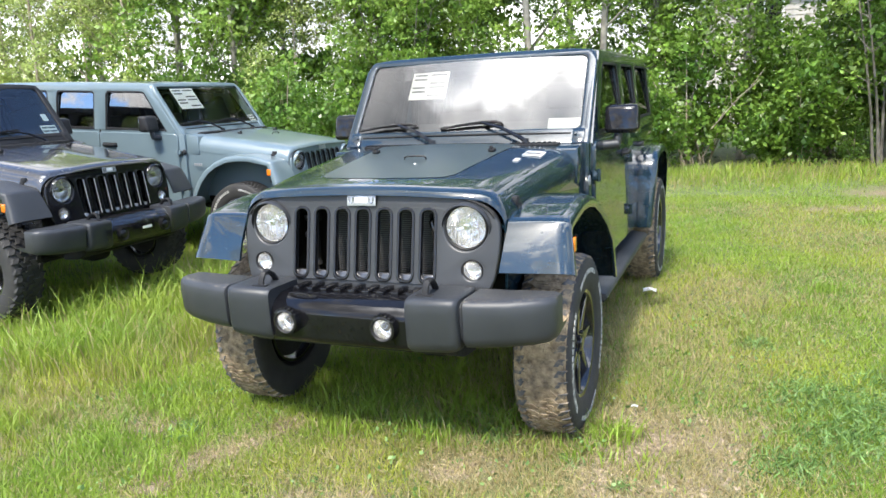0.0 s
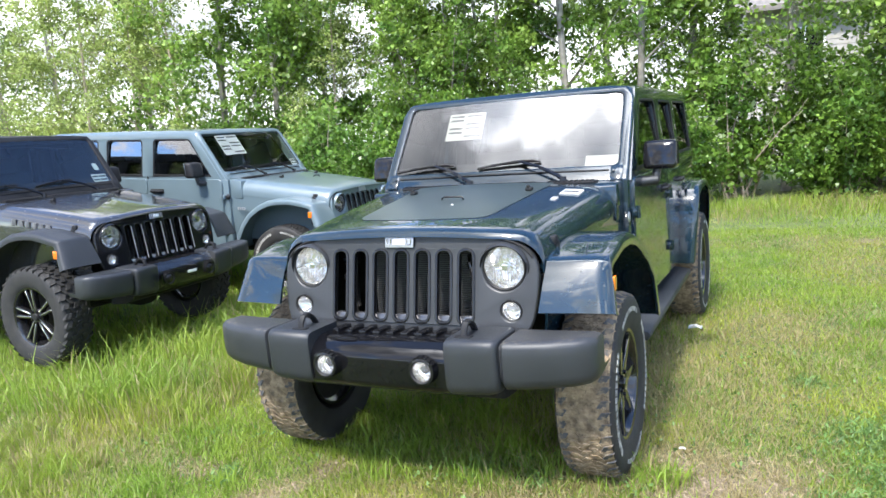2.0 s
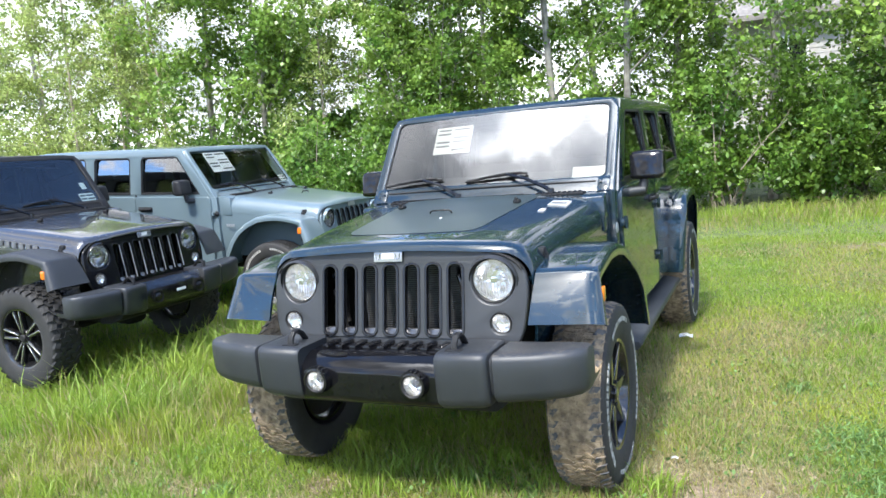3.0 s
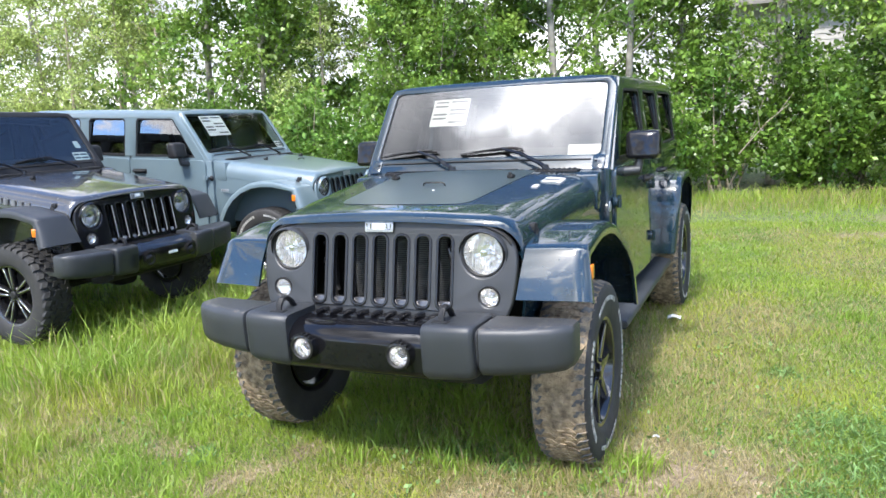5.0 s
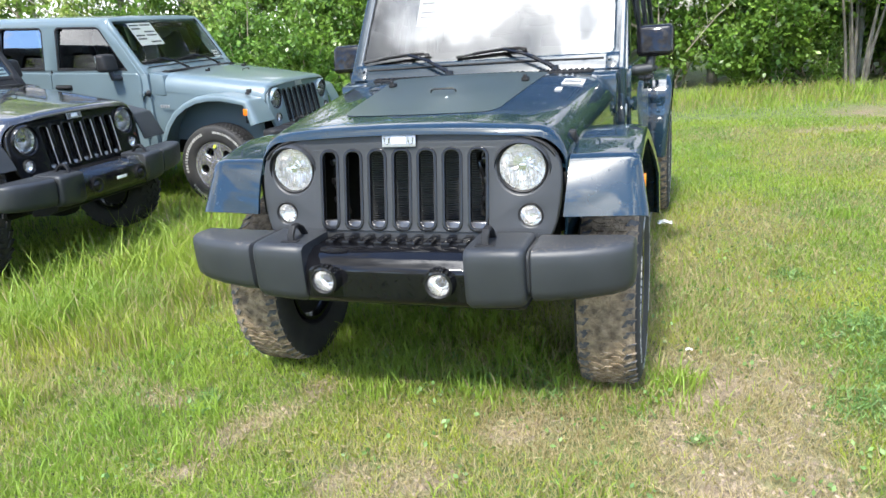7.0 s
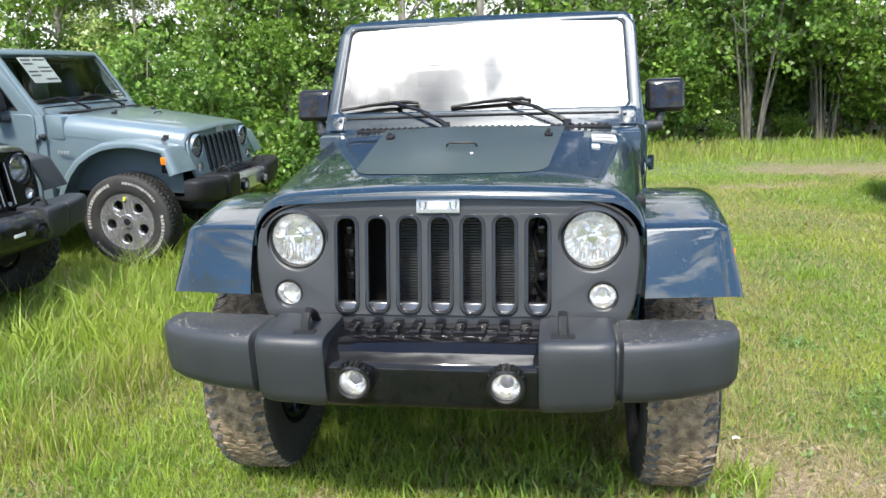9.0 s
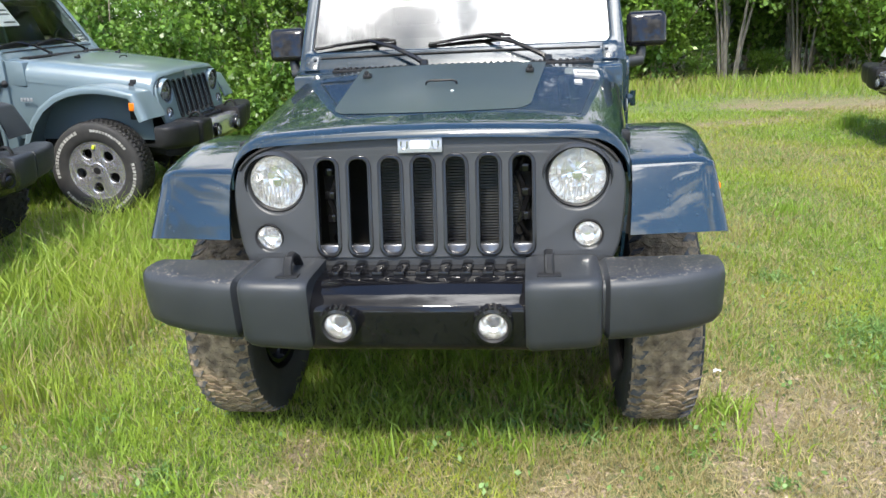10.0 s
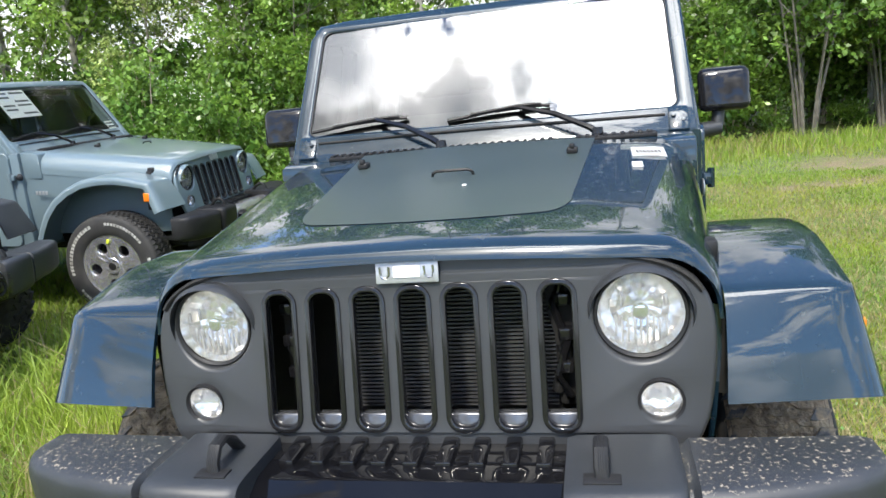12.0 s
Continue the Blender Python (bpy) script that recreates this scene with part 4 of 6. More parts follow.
            tube(bm, [(s * (0.782 + widen(yh)), yh - 0.085, 1.13), (s * (0.815 + widen(yh)), yh - 0.07, 1.132), (s * (0.822 + widen(yh)), yh, 1.134), (s * (0.815 + widen(yh)), yh + 0.07, 1.132), (s * (0.782 + widen(yh)), yh + 0.085, 1.13)], 0.014, 8)
            box(bm, (s * (0.787 + widen(yh)), yh, 1.132), (0.012, 0.2, 0.05), 0.005)
            part("door_handle", bm, M_BLACK, door, "black pull handle")
            for zh in (0.72, 1.08):
                bm = bmesh.new()
                box(bm, (s * (0.793 + widen(y0)), y0 - 0.01, zh), (0.03, 0.07, 0.045), 0.008)
                tube(bm, [(s * (0.81 + widen(y0)), y0 - 0.012, zh - 0.035), (s * (0.81 + widen(y0)), y0 - 0.012, zh + 0.035)], 0.013, 8)
                part("door_hinge", bm, spec.get("hinge", paint), door)
        upper = [(1.272, 1.262), (3.95, 1.25), (3.90, 1.765), (1.642, 1.772)]
        wins = [[(1.405, 1.30), (2.23, 1.30), (2.23, 1.68), (2.20, 1.712), (1.73, 1.712), (1.70, 1.70)],
                [(2.39, 1.30), (2.95, 1.30), (2.95, 1.68), (2.92, 1.71), (2.42, 1.71), (2.39, 1.68)],
                [(3.08, 1.31), (3.80, 1.31), (3.77, 1.69), (3.74, 1.71), (3.11, 1.71), (3.08, 1.68)]]
        tp = part("hardtop_side", panel(upper, wins, 0.02, 0.006, lambda u, v, d: (s * (lean(u, v) - 0.006 + d), u, v), 1), spec.get("frame", spec["roof"]), car)
        for k, wn_ in enumerate(wins):
            cu, cv = sum(p[0] for p in wn_) / len(wn_), sum(p[1] for p in wn_) / len(wn_)
            big = [(lerp(cu, u, 1.012), lerp(cv, v, 1.02)) for u, v in wn_]
            small = [(lerp(cu, u, 0.955), lerp(cv, v, 0.93)) for u, v in wn_]
            part("window_seal", panel(big, [small], 0.008, 0.002, lambda u, v, d: (s * (lean(u, v) + 0.004 + d), u, v), 1), M_BLACK, tp)
            bm = bmesh.new()
            f = bm.faces.new([bm.verts.new((s * (lean(u, v) + 0.001 - 0.024 * (v - 1.30) / 0.41), u, v)) for u, v in (wn_ if s > 0 else wn_[::-1])])
            pane = part("side_window", bm, M_GLASS_FSIDE if k == 0 else M_GLASS_SIDE, tp, "tinted side window")
            pane.visible_shadow = False
        for y in (2.305, 3.0):
            bm = bmesh.new()
            prism(bm, [(y, 1.27), (y + 0.014, 1.27), (y + 0.014, 1.75), (y, 1.75)], "x", s * 0.7, s * 0.71)
            for v in bm.verts:
                v.co.x = s * (lean(y, v.co.z) + (0.008 if abs(v.co.x) > 0.705 else -0.01))
            part("door_gap", bm, M_BLACK, tp)
    bm = bmesh.new()
    rows = []
    for y, drop in ((1.60, -0.022), (1.612, -0.008), (1.645, 0.0), (1.9, 0.008), (2.5, 0.012), (3.2, 0.008), (3.8, 0.0), (3.92, -0.01), (3.955, -0.04), (3.965, -0.1)):
        row = []
        for k in range(21):
            u = 2 * k / 20 - 1
            x = 0.745 * math.copysign(abs(math.sin(u * math.pi / 2)) ** 0.92, u)
            e_ = abs(u)
            z = 1.803 + drop - 0.012 * (x / 0.7) ** 2 - (0.045 * max(0, (e_ - 0.72) / 0.28) ** 2.2)
            row.append(Vector((x, y, z)))
        rows.append(row)
    shell(bm, rows, 0.012)
    roof = part("hardtop_roof", bm, spec["roof"], car, "", 55)
    bm = bmesh.new()
    prism(bm, [(-0.745, 1.24), (0.745, 1.24), (0.725, 1.76), (-0.725, 1.76)], "y", 3.935, 3.955, 0.004)
    part("rear_glass", bm, M_GLASS_SIDE, car, "dark rear window")

    # side badge, antenna foot and other small fittings
    bm = bmesh.new()
    revolve(bm, [(0.0, 0.006), (0.026, 0.005), (0.031, 0.0), (0.0, -0.004)], Matrix.Translation((0.775, 1.185, 1.06)) @ Matrix.Rotation(radians(90), 4, "Y"), 24)
    part("side_badge", bm, M_BADGE, car, "round silver badge on the cowl side")
    bm = bmesh.new()
    revolve(bm, [(0.0, 0.03), (0.012, 0.028), (0.024, 0.012), (0.03, 0.0), (0.0, -0.004)], Matrix.Translation((-0.775, 1.20, 1.08)) @ Matrix.Rotation(radians(-90), 4, "Y"), 20)
    part("antenna_foot", bm, M_BLACK, car, "black antenna foot")
    if spec.get("side_mark"):
        for k in range(4):
            bm = bmesh.new()
            box(bm, (-0.768, 0.995 + 0.028 * k, 0.955), (0.004, 0.02, 0.03), 0.001)
            part("fender_mark", bm, M_BADGE, car, "small silver bar")
        bm = bmesh.new()
        box(bm, (-0.705, 2.40, 1.793), (0.05, 0.13, 0.006), 0.002, rot=Matrix.Rotation(radians(-18), 4, "Y"))
        part("roof_label", bm, M_PAPER, roof, "white strip on the roof edge")
    if spec.get("film"):
        bm = bmesh.new()
        box(bm, (0.02, -0.368, 0.66), (0.10, 0.003, 0.022), 0.001)
        part("bumper_label", bm, M_PAPER, car, "white label on the wrapped bumper")
    if spec.get("decal"):
        bm = bmesh.new()
        box(bm, (0.055, 0.44, hood_z(0.055, 0.44) + 0.004), (0.011, 0.014, 0.004), 0.001)
        part("fallen_petal", bm, M_PAPER, hood, "white petal on the hood")

    # mirrors
    for s in (-1, 1):
        mir = new("side_mirror")
        mir.parent = car
        bm = bmesh.new()
        box(bm, (s * 0.918, 1.53, 1.378), (0.19, 0.11, 0.175), 0.03, 4)
        for v in bm.verts:
            k = (1.585 - v.co.y) / 0.11
            v.co.z = 1.378 + (v.co.z - 1.378) * (1 - 0.10 * k)
            v.co.x += -s * (0.012 * k + 0.008)
            v.co.y += k * 0.25 * (v.co.z - 1.36) + k * 0.9 * (v.co.x - s * 0.918) ** 2
        part("mirror_housing", bm, spec["mirror"], mir, spec["mirror_label"])
        bm = bmesh.new()
        box(bm, (s * 0.91, 1.587, 1.378), (0.165, 0.004, 0.145), 0.0015)
        part("mirror_glass", bm, M_CHROME, mir)
        bm = bmesh.new()
        tube(bm, [(s * 0.76, 1.48, 1.225), (s * 0.80, 1.49, 1.228), (s * 0.885, 1.51, 1.235)], 0.034, 10, 0.028)
        tube(bm, [(s * 0.868, 1.51, 1.225), (s * 0.878, 1.515, 1.26), (s * 0.885, 1.525, 1.31)], 0.026, 10, 0.024)
        part("mirror_arm", bm, M_PLASTIC, mir, "black plastic mirror arm")

    # flares, steps and marker lamps
    front = [(-0.068, 0.836), (-0.053, 0.868), (-0.034, 0.908), (-0.009, 0.96), (0.0095, 0.998), (0.0225, 1.024), (0.0285, 1.0335), (0.038, 1.040), (0.052, 1.045), (0.10, 1.055), (0.18, 1.0715), (0.30, 1.091), (0.46, 1.088), (0.60, 1.062), (0.73, 1.005), (0.84, 0.92), (0.92, 0.81), (0.98, 0.69), (1.03, 0.56)]
    rear = [(2.80, 0.50), (2.812, 0.62), (2.83, 0.80), (2.85, 0.93), (2.87, 0.985), (2.92, 1.04), (3.05, 1.075), (3.25, 1.09), (3.45, 1.085), (3.6, 1.045), (3.72, 0.96), (3.81, 0.84), (3.87, 0.70), (3.9, 0.58)]
    for s in (-1, 1):
        fl = part("front_flare", flare_mesh(front, s, 0.66, 0.945, 0.06, 0.45), spec["flare"], car, spec["flare_label"], 32)
        bm = bmesh.new()
        box(bm, (s * 0.932, 0.045, 0.935), (0.011, 0.045, 0.062), 0.005, 3)
        part("side_marker", bm, M_AMBER, fl, "amber side marker lamp")
        bm = bmesh.new()
        box(bm, (s * 0.652, 0.115, 0.885), (0.095, 0.16, 0.18), 0.01)
        part("flare_liner", bm, M_UNDER, car, "black inner liner beside the grille")
        part("rear_flare", flare_mesh(rear, s, 0.80, 0.965, 0.06, HUB_R), spec["flare"], car, spec["flare_label"], 32)
        bm = bmesh.new()
        prism(bm, [(0.08, 0.80), (0.12, 0.98), (0.4, 1.03), (0.7, 0.95), (0.92, 0.65), (0.97, 0.5), (0.85, 0.5), (0.72, 0.78), (0.5, 0.9), (0.3, 0.9), (0.2, 0.8)], "x", s * 0.50, s * 0.66)
        part("wheel_well", bm, M_UNDER, car)
        bm = bmesh.new()
        prism(bm, [(0.755, 0.475), (0.89, 0.455), (0.90, 0.43), (0.88, 0.405), (0.755, 0.41)], "y", 1.03, 2.84, 0.008) if s > 0 else prism(bm, [(-0.755, 0.475), (-0.89, 0.455), (-0.90, 0.43), (-0.88, 0.405), (-0.755, 0.41)], "y", 1.03, 2.84, 0.008)
        part("side_step", bm, M_PLASTIC, car, "black side step")

    # bumper
    mid = bmesh.new()
    prism(mid, [(-0.315, 0.545), (-0.328, 0.565), (-0.330, 0.672), (-0.324, 0.69), (-0.29, 0.722), (-0.24, 0.742), (-0.16, 0.742), (-0.16, 0.54), (-0.27, 0.53)], "x", -0.345, 0.345, 0.008)
    bump = part("front_bumper", mid, spec["bumper_mid"], car, spec["bumper_label"])
    for s in (-1, 1):
        for kind, xs in (("bumper_shoulder", [(0.325, -0.345, 0.547, 0.772), (0.345, -0.358, 0.543, 0.778), (0.50, -0.352, 0.55, 0.780), (0.528, -0.350, 0.556, 0.780), (0.541, -0.342, 0.560, 0.776), (0.547, -0.325, 0.567, 0.770)]),
                         ("bumper_end", [(0.54, -0.310, 0.582, 0.758), (0.556, -0.312, 0.580, 0.760), (0.568, -0.331, 0.571, 0.772), (0.62, -0.328, 0.573, 0.773), (0.74, -0.306, 0.579, 0.775), (0.84, -0.273, 0.587, 0.778), (0.885, -0.247, 0.594, 0.778), (0.908, -0.22, 0.606, 0.772), (0.915, -0.19, 0.626, 0.757)])):
            bm = bmesh.new()
            rows = []
            for x, yf, z0, z1 in xs:
                r = 0.028
                ring = [(yf + 0.18, z0 + 0.012), (yf + 0.07, z0), (yf + 0.035, z0 + 0.003), (yf + 0.012, z0 + 0.022), (yf + 0.004, z0 + 0.05), (yf, z1 - 0.06), (yf + 0.001, z1 - r), (yf + 0.006, z1 - 0.014), (yf + 0.016, z1 - 0.005), (yf + 0.032, z1 - 0.001), (yf + 0.06, z1), (-0.11, z1 - 0.004), (-0.11, z0 + 0.02)]
                rows.append([Vector((s * x, y, z)) for y, z in ring])
            vs = grid(bm, rows, close_v=True)
            bm.faces.new(vs[0])
            bm.faces.new(vs[-1])
            bmesh.ops.recalc_face_normals(bm, faces=bm.faces)
            part(kind, bm, spec.get("bumper_tip", trim) if kind == "bumper_end" else trim, bump, "charcoal textured plastic", 40)
        bm = bmesh.new()
        x = s * 0.395
        for off in (-0.006, -0.002, 0.002, 0.006):
            tube(bm, [(x + off, -0.17, 0.77), (x + off, -0.20, 0.81), (x + off, -0.235, 0.83), (x + off, -0.265, 0.826), (x + off, -0.285, 0.80), (x + off, -0.29, 0.765)], 0.009, 8)
        box(bm, (x, -0.292, 0.7795), (0.07, 0.035, 0.006), 0.002)
        part("tow_hook", bm, M_BLACK, bump, "black tow hook")
        top = lamp(bump, "fog_light", (s * 0.231, -0.362, 0.645), 0.042, 0.010, "round fog lamp in a black ring", 0.035, lens_mat=spec.get("fog", M_LENS))
        bm = bmesh.new()
        revolve(bm, [(0.048, 0.012), (0.056, 0.010), (0.060, -0.03), (0.050, -0.03)], Matrix.Translation((s * 0.231, -0.362, 0.645)) @ Matrix.Rotation(radians(90), 4, "X"), 30)
        part("fog_light_ring", bm, M_GLOSS, top, "finned black ring")
        for k in range(7):
            a = radians(35 + k * 18)
            bm = bmesh.new()
            box(bm, (s * 0.231 + 0.060 * math.cos(a), -0.352, 0.645 + 0.060 * math.sin(a)), (0.009, 0.036, 0.009), 0.002, rot=Matrix.Rotation(math.pi / 2 - a, 4, "Y"))
            part("ring_fin", bm, M_GLOSS, top)
    if spec.get("applique"):
        bm = bmesh.new()
        prism(bm, [(-0.33, 0.58), (-0.338, 0.60), (-0.338, 0.70), (-0.318, 0.735), (-0.25, 0.742), (-0.25, 0.58)], "x", -0.32, 0.32, 0.01)
        part("bumper_applique", bm, M_ALLOY, bump, "silver bumper insert")
    if spec.get("film"):
        bm = bmesh.new()
        rows = []
        for i in range(34):
            x = lerp(-0.40, 0.34, i / 33)
            crease = lambda k: 0.007 * noise.noise(Vector((x * 26, k * 2.2, 3))) + 0.014
            rows.append([Vector((x, a_ - crease(q) * 1.2, b_ + crease(q + 9) * 0.4)) for q, (a_, b_) in enumerate(((-0.325, 0.57), (-0.343, 0.60), (-0.347, 0.64), (-0.345, 0.68), (-0.335, 0.71), (-0.30, 0.74), (-0.26, 0.765)))])
        grid(bm, rows)
        fm = part("protective_film", bm, M_FILM, bump, "crumpled clear plastic film", 25)
        fm.visible_shadow = False
    bm = bmesh.new()
    box(bm, (0, -0.13, 0.69), (1.0, 0.16, 0.10), 0.02)
    for k in range(9):
        box(bm, (-0.28 + k * 0.07, -0.135, 0.745), (0.035, 0.12, 0.02), 0.006)
    part("bumper_beam", bm, M_GLOSS, car, "black steel cross beam")
    bm = bmesh.new()
    prism(bm, [(-0.25, 0.55), (-0.225, 0.505), (-0.12, 0.465), (0.02, 0.45), (0.02, 0.49), (-0.10, 0.55)], "x", -0.50, 0.50, 0.012)
    part("skid_plate", bm, M_UNDER, car, "black lower air dam")

    # underside
    bm = bmesh.new()
    for s in (-1, 1):
        box(bm, (s * 0.42, 1.9, 0.52), (0.09, 4.0, 0.13), 0.02)
        tube(bm, [(s * 0.62, 0.42, 0.42), (s * 0.5, 0.42, 0.6), (s * 0.48, 0.42, 0.75)], 0.05, 10)
        box(bm, (s * 0.62, 0.42, 0.42), (0.1, 0.14, 0.14), 0.03)
    tube(bm, [(-0.7, 0.42, 0.40), (0.7, 0.42, 0.40)], 0.045, 12)
    tube(bm, [(-0.7, HUB_R, 0.40), (0.7, HUB_R, 0.40)], 0.05, 12)
    tube(bm, [(-0.62, 0.27, 0.42), (0.62, 0.27, 0.44)], 0.022, 8)
    box(bm, (0.15, 0.42, 0.40), (0.24, 0.26, 0.26), 0.08, 3)
    box(bm, (0, HUB_R, 0.40), (0.26, 0.28, 0.28), 0.09, 3)
    box(bm, (0, 0.02, 0.56), (0.9, 0.34, 0.09), 0.03)
    box(bm, (0, 1.6, 0.46), (0.7, 1.6, 0.1), 0.03)
    part("chassis", bm, M_UNDER, car, "black chassis and axles")

    if spec.get("wheel_tag"):
        bm = bmesh.new()
        box(bm, (-TRACK - 0.118, HUB_F + 0.05, 0.60), (0.004, 0.02, 0.035), 0.001, rot=Matrix.Rotation(radians(25), 4, "X"))
        part("wheel_tag", bm, M_YELLOW, car, "yellow paper tag on the wheel")

    # cabin
    bm = bmesh.new()
    prism(bm, [(1.30, 1.0), (1.30, 1.255), (1.46, 1.285), (1.68, 1.23), (1.72, 1.05), (1.60, 0.95)], "x", -0.71, 0.71, 0.02)
    part("dashboard", bm, M_BLACK, car)
    bm = bmesh.new()
    m = Matrix.Translation((0.36, 1.84, 1.14)) @ Matrix.Rotation(radians(65), 4, "X")
    revolve(bm, [(0.19 + 0.016 * math.cos(a), 0.016 * math.sin(a)) for a in [math.tau * k / 8 for k in range(8)]], m, 28)
    box(bm, (0.36, 1.84, 1.14), (0.34, 0.04, 0.05), 0.01)
    part("steering_wheel", bm, M_BLACK, car)
    for x, y in ((-0.36, 2.15), (0.36, 2.15), (-0.36, 3.0), (0.36, 3.0)):
        seat = new("seat")
        seat.parent = car
        bm = bmesh.new()
        box(bm, (x, y - 0.1, 0.82), (0.5, 0.52, 0.16), 0.05, 3)
        part("seat_cushion", bm, M_SEAT, seat)
        bm = bmesh.new()
        box(bm, (x, y + 0.2, 1.14), (0.48, 0.14, 0.58), 0.05, 3, Matrix.Rotation(radians(-12), 4, "X"))
        part("seat_back", bm, M_SEAT, seat)
        bm = bmesh.new()
        box(bm, (x, y + 0.28, 1.5), (0.26, 0.1, 0.17), 0.04, 3, Matrix.Rotation(radians(-8), 4, "X"))
        part("headrest", bm, M_SEAT, seat)
    bm = bmesh.new()
    for y in (2.36, 3.3):
        tube(bm, [(-0.66, y, 1.2), (-0.63, y, 1.66), (-0.55, y, 1.72), (0.55, y, 1.72), (0.63, y, 1.66), (0.66, y, 1.2)], 0.035, 8)
    for s in (-1, 1):
        tube(bm, [(s * 0.58, 1.68, 1.70), (s * 0.58, 2.36, 1.72), (s * 0.58, 3.3, 1.72)], 0.035, 8)
    part("roll_bar", bm, M_BLACK, car, "padded black roll bar")

    for s, y, turn in ((-1, HUB_F, 12), (1, HUB_F, 40), (-1, HUB_R, 75), (1, HUB_R, 20)):
        make_wheel(car, s, y, spec, turn, spec.get("steer", 0) if y < 1 else 0)
    return car


MAIN = dict(paint=M_PAINT_BLACK, roof=M_PAINT_BLACK, flare=M_PAINT_BLACK, flare_label="gloss blue-black wheel-arch flare", grille=M_GRILLE, slots=M_GLOSS, bumper=M_PLASTIC, bumper_tip=M_PLASTIC_DUSTY, bumper_mid=M_GLOSS_PAINT, glass=M_GLASS_FRONT,
            bumper_label="gloss black bumper centre", rim="black", letters=True, tread=M_MUD, tags=True, decal=True, badge_bars=True, wheel_scale=1.04, axle_shift=0.0, sink=-0.03, mirror=M_GLOSS, mirror_label="gloss black mirror housing", steer=0,
            hood_label="dark glossy hood reflecting trees", papers=((-0.415, 0.545, 0.25, 0.205), (0.515, 0.172, 0.185, 0.08)),
            label="gloss blue-black four-door off-road car standing on grass")
GREY = dict(MAIN, lens=M_LENS_MILKY, glass=M_GLASS_TEAL, fog=M_GLOSS, film=True, bumper_tip=M_PLASTIC, frame=M_BLACK, wheel_scale=1.0, axle_shift=0.045, sink=0.0, paint=M_PAINT_GREY, roof=M_BLACK, flare=M_PLASTIC, flare_label="grey plastic wheel-arch flare", grille=M_GLOSS, slots=M_GLOSS, slot_edge=True, rim="machined", letters=False, tread=M_RUBBER, tags=False, decal=False,
            mirror=M_BLACK, mirror_label="black mirror housing", hood_bars=True, hood_label="dark grey metallic hood", papers=((0.50, 0.19, 0.17, 0.10), (0.58, 0.32, 0.06, 0.08)),
            label="dark metallic grey off-road car with black roof")
ANVIL = dict(MAIN, lens=M_LENS_MILKY, glass=M_GLASS_CAR, wheel_tag=True, side_mark=True, frame=M_PAINT_ANVIL, wheel_scale=1.0, axle_shift=0.045, sink=0.0, paint=M_PAINT_ANVIL, roof=M_PAINT_ANVIL, flare=M_PAINT_ANVIL, flare_label="blue-grey wheel-arch flare", grille=M_PAINT_ANVIL, slots=M_BLACK, rim="alloy", tread=M_RUBBER, tags=False, decal=False, applique=True,
             mirror=M_BLACK, mirror_label="black mirror housing", hood_label="blue-grey hood", bumper=M_BLACK, bumper_tip=M_BLACK, papers=((-0.50, 0.585, 0.36, 0.27), (0.57, 0.19, 0.11, 0.095)), badge_bars=False,
             label="blue-grey four-door off-road car with silver alloy wheels")
WHITE = dict(ANVIL, wheel_tag=False, side_mark=False, frame=M_PAINT_WHITE, paint=M_PAINT_WHITE, roof=M_PAINT_WHITE, flare=M_PAINT_WHITE, flare_label="white wheel-arch flare", grille=M_PAINT_WHITE, papers=(), hood_label="white hood",
             label="white off-road car parked at the field's far side")
make_car(MAIN, pose(0, 0, 0, 0, 0, -1.2))
make_car(GREY, pose(-3.387, 1.848, -0.031, 3.1, 0, 87.85))
make_car(ANVIL, pose(-2.745, 4.265, -0.05, 3.1, 0, 89.45))
make_car(WHITE, pose(4.2, 5.25, -0.05, 0, 0, -90))

# ---- ground ----
def bare(x, y):
    """How far the turf is worn through: 0 grass, 1 bare dry soil. Worn streaks run from one end point to the other."""
    v = 0.0
    for x0, y0, x1, y1, r in ((-0.52, 0.0, -0.70, -0.34, 0.085), (-0.70, -0.34, -0.78, -0.75, 0.07), (1.17, 0.42, 1.22, -0.75, 0.17), (1.42, 0.38, 1.45, -0.6, 0.15), (-1.25, -0.19, -1.15, -0.2, 0.09),
                              (0.42, -0.24, 0.56, -0.22, 0.09), (1.62, 0.55, 1.5, 0.3, 0.1), (3.6, 8.4, 6.4, 8.0, 0.45), (2.6, 6.9, 3.6, 7.1, 0.16), (0.2, -0.6, -0.1, -0.7, 0.1)):
        ax, ay = x1 - x0, y1 - y0
        t = min(1.0, max(0.0, ((x - x0) * ax + (y - y0) * ay) / (ax * ax + ay * ay)))
        d = math.hypot(x - x0 - ax * t, y - y0 - ay * t) / r
        v = max(v, min(1.0, max(0.0, 1.7 - d)))
    return v * (0.6 + 0.75 * noise.noise(Vector((x * 5.3, y * 5.3, 2))))


def parched(x, y):
    """Where the grass is thin and straw-coloured: 0 to 1."""
    v = 0.0
    for cx, cy, rx, ry in ((-0.25, -0.35, 0.5, 0.26), (-1.85, -0.12, 0.5, 0.16), (0.5, -0.25, 0.3, 0.2), (1.3, -0.05, 0.38, 0.6), (1.6, 2.9, 0.4, 0.4), (2.5, 5.2, 0.9, 0.7), (1.3, 6.9, 0.8, 0.5), (4.8, 8.2, 2.4, 0.8), (-0.9, -0.6, 0.35, 0.2)):
        d = ((x - cx) / rx) ** 2 + ((y - cy) / ry) ** 2
        v = max(v, min(1.0, max(0.0, 1.6 - d)))
    return v * min(1.0, max(0.0, 0.75 + 0.9 * noise.noise(Vector((x * 2.3, y * 2.3, 7)))))


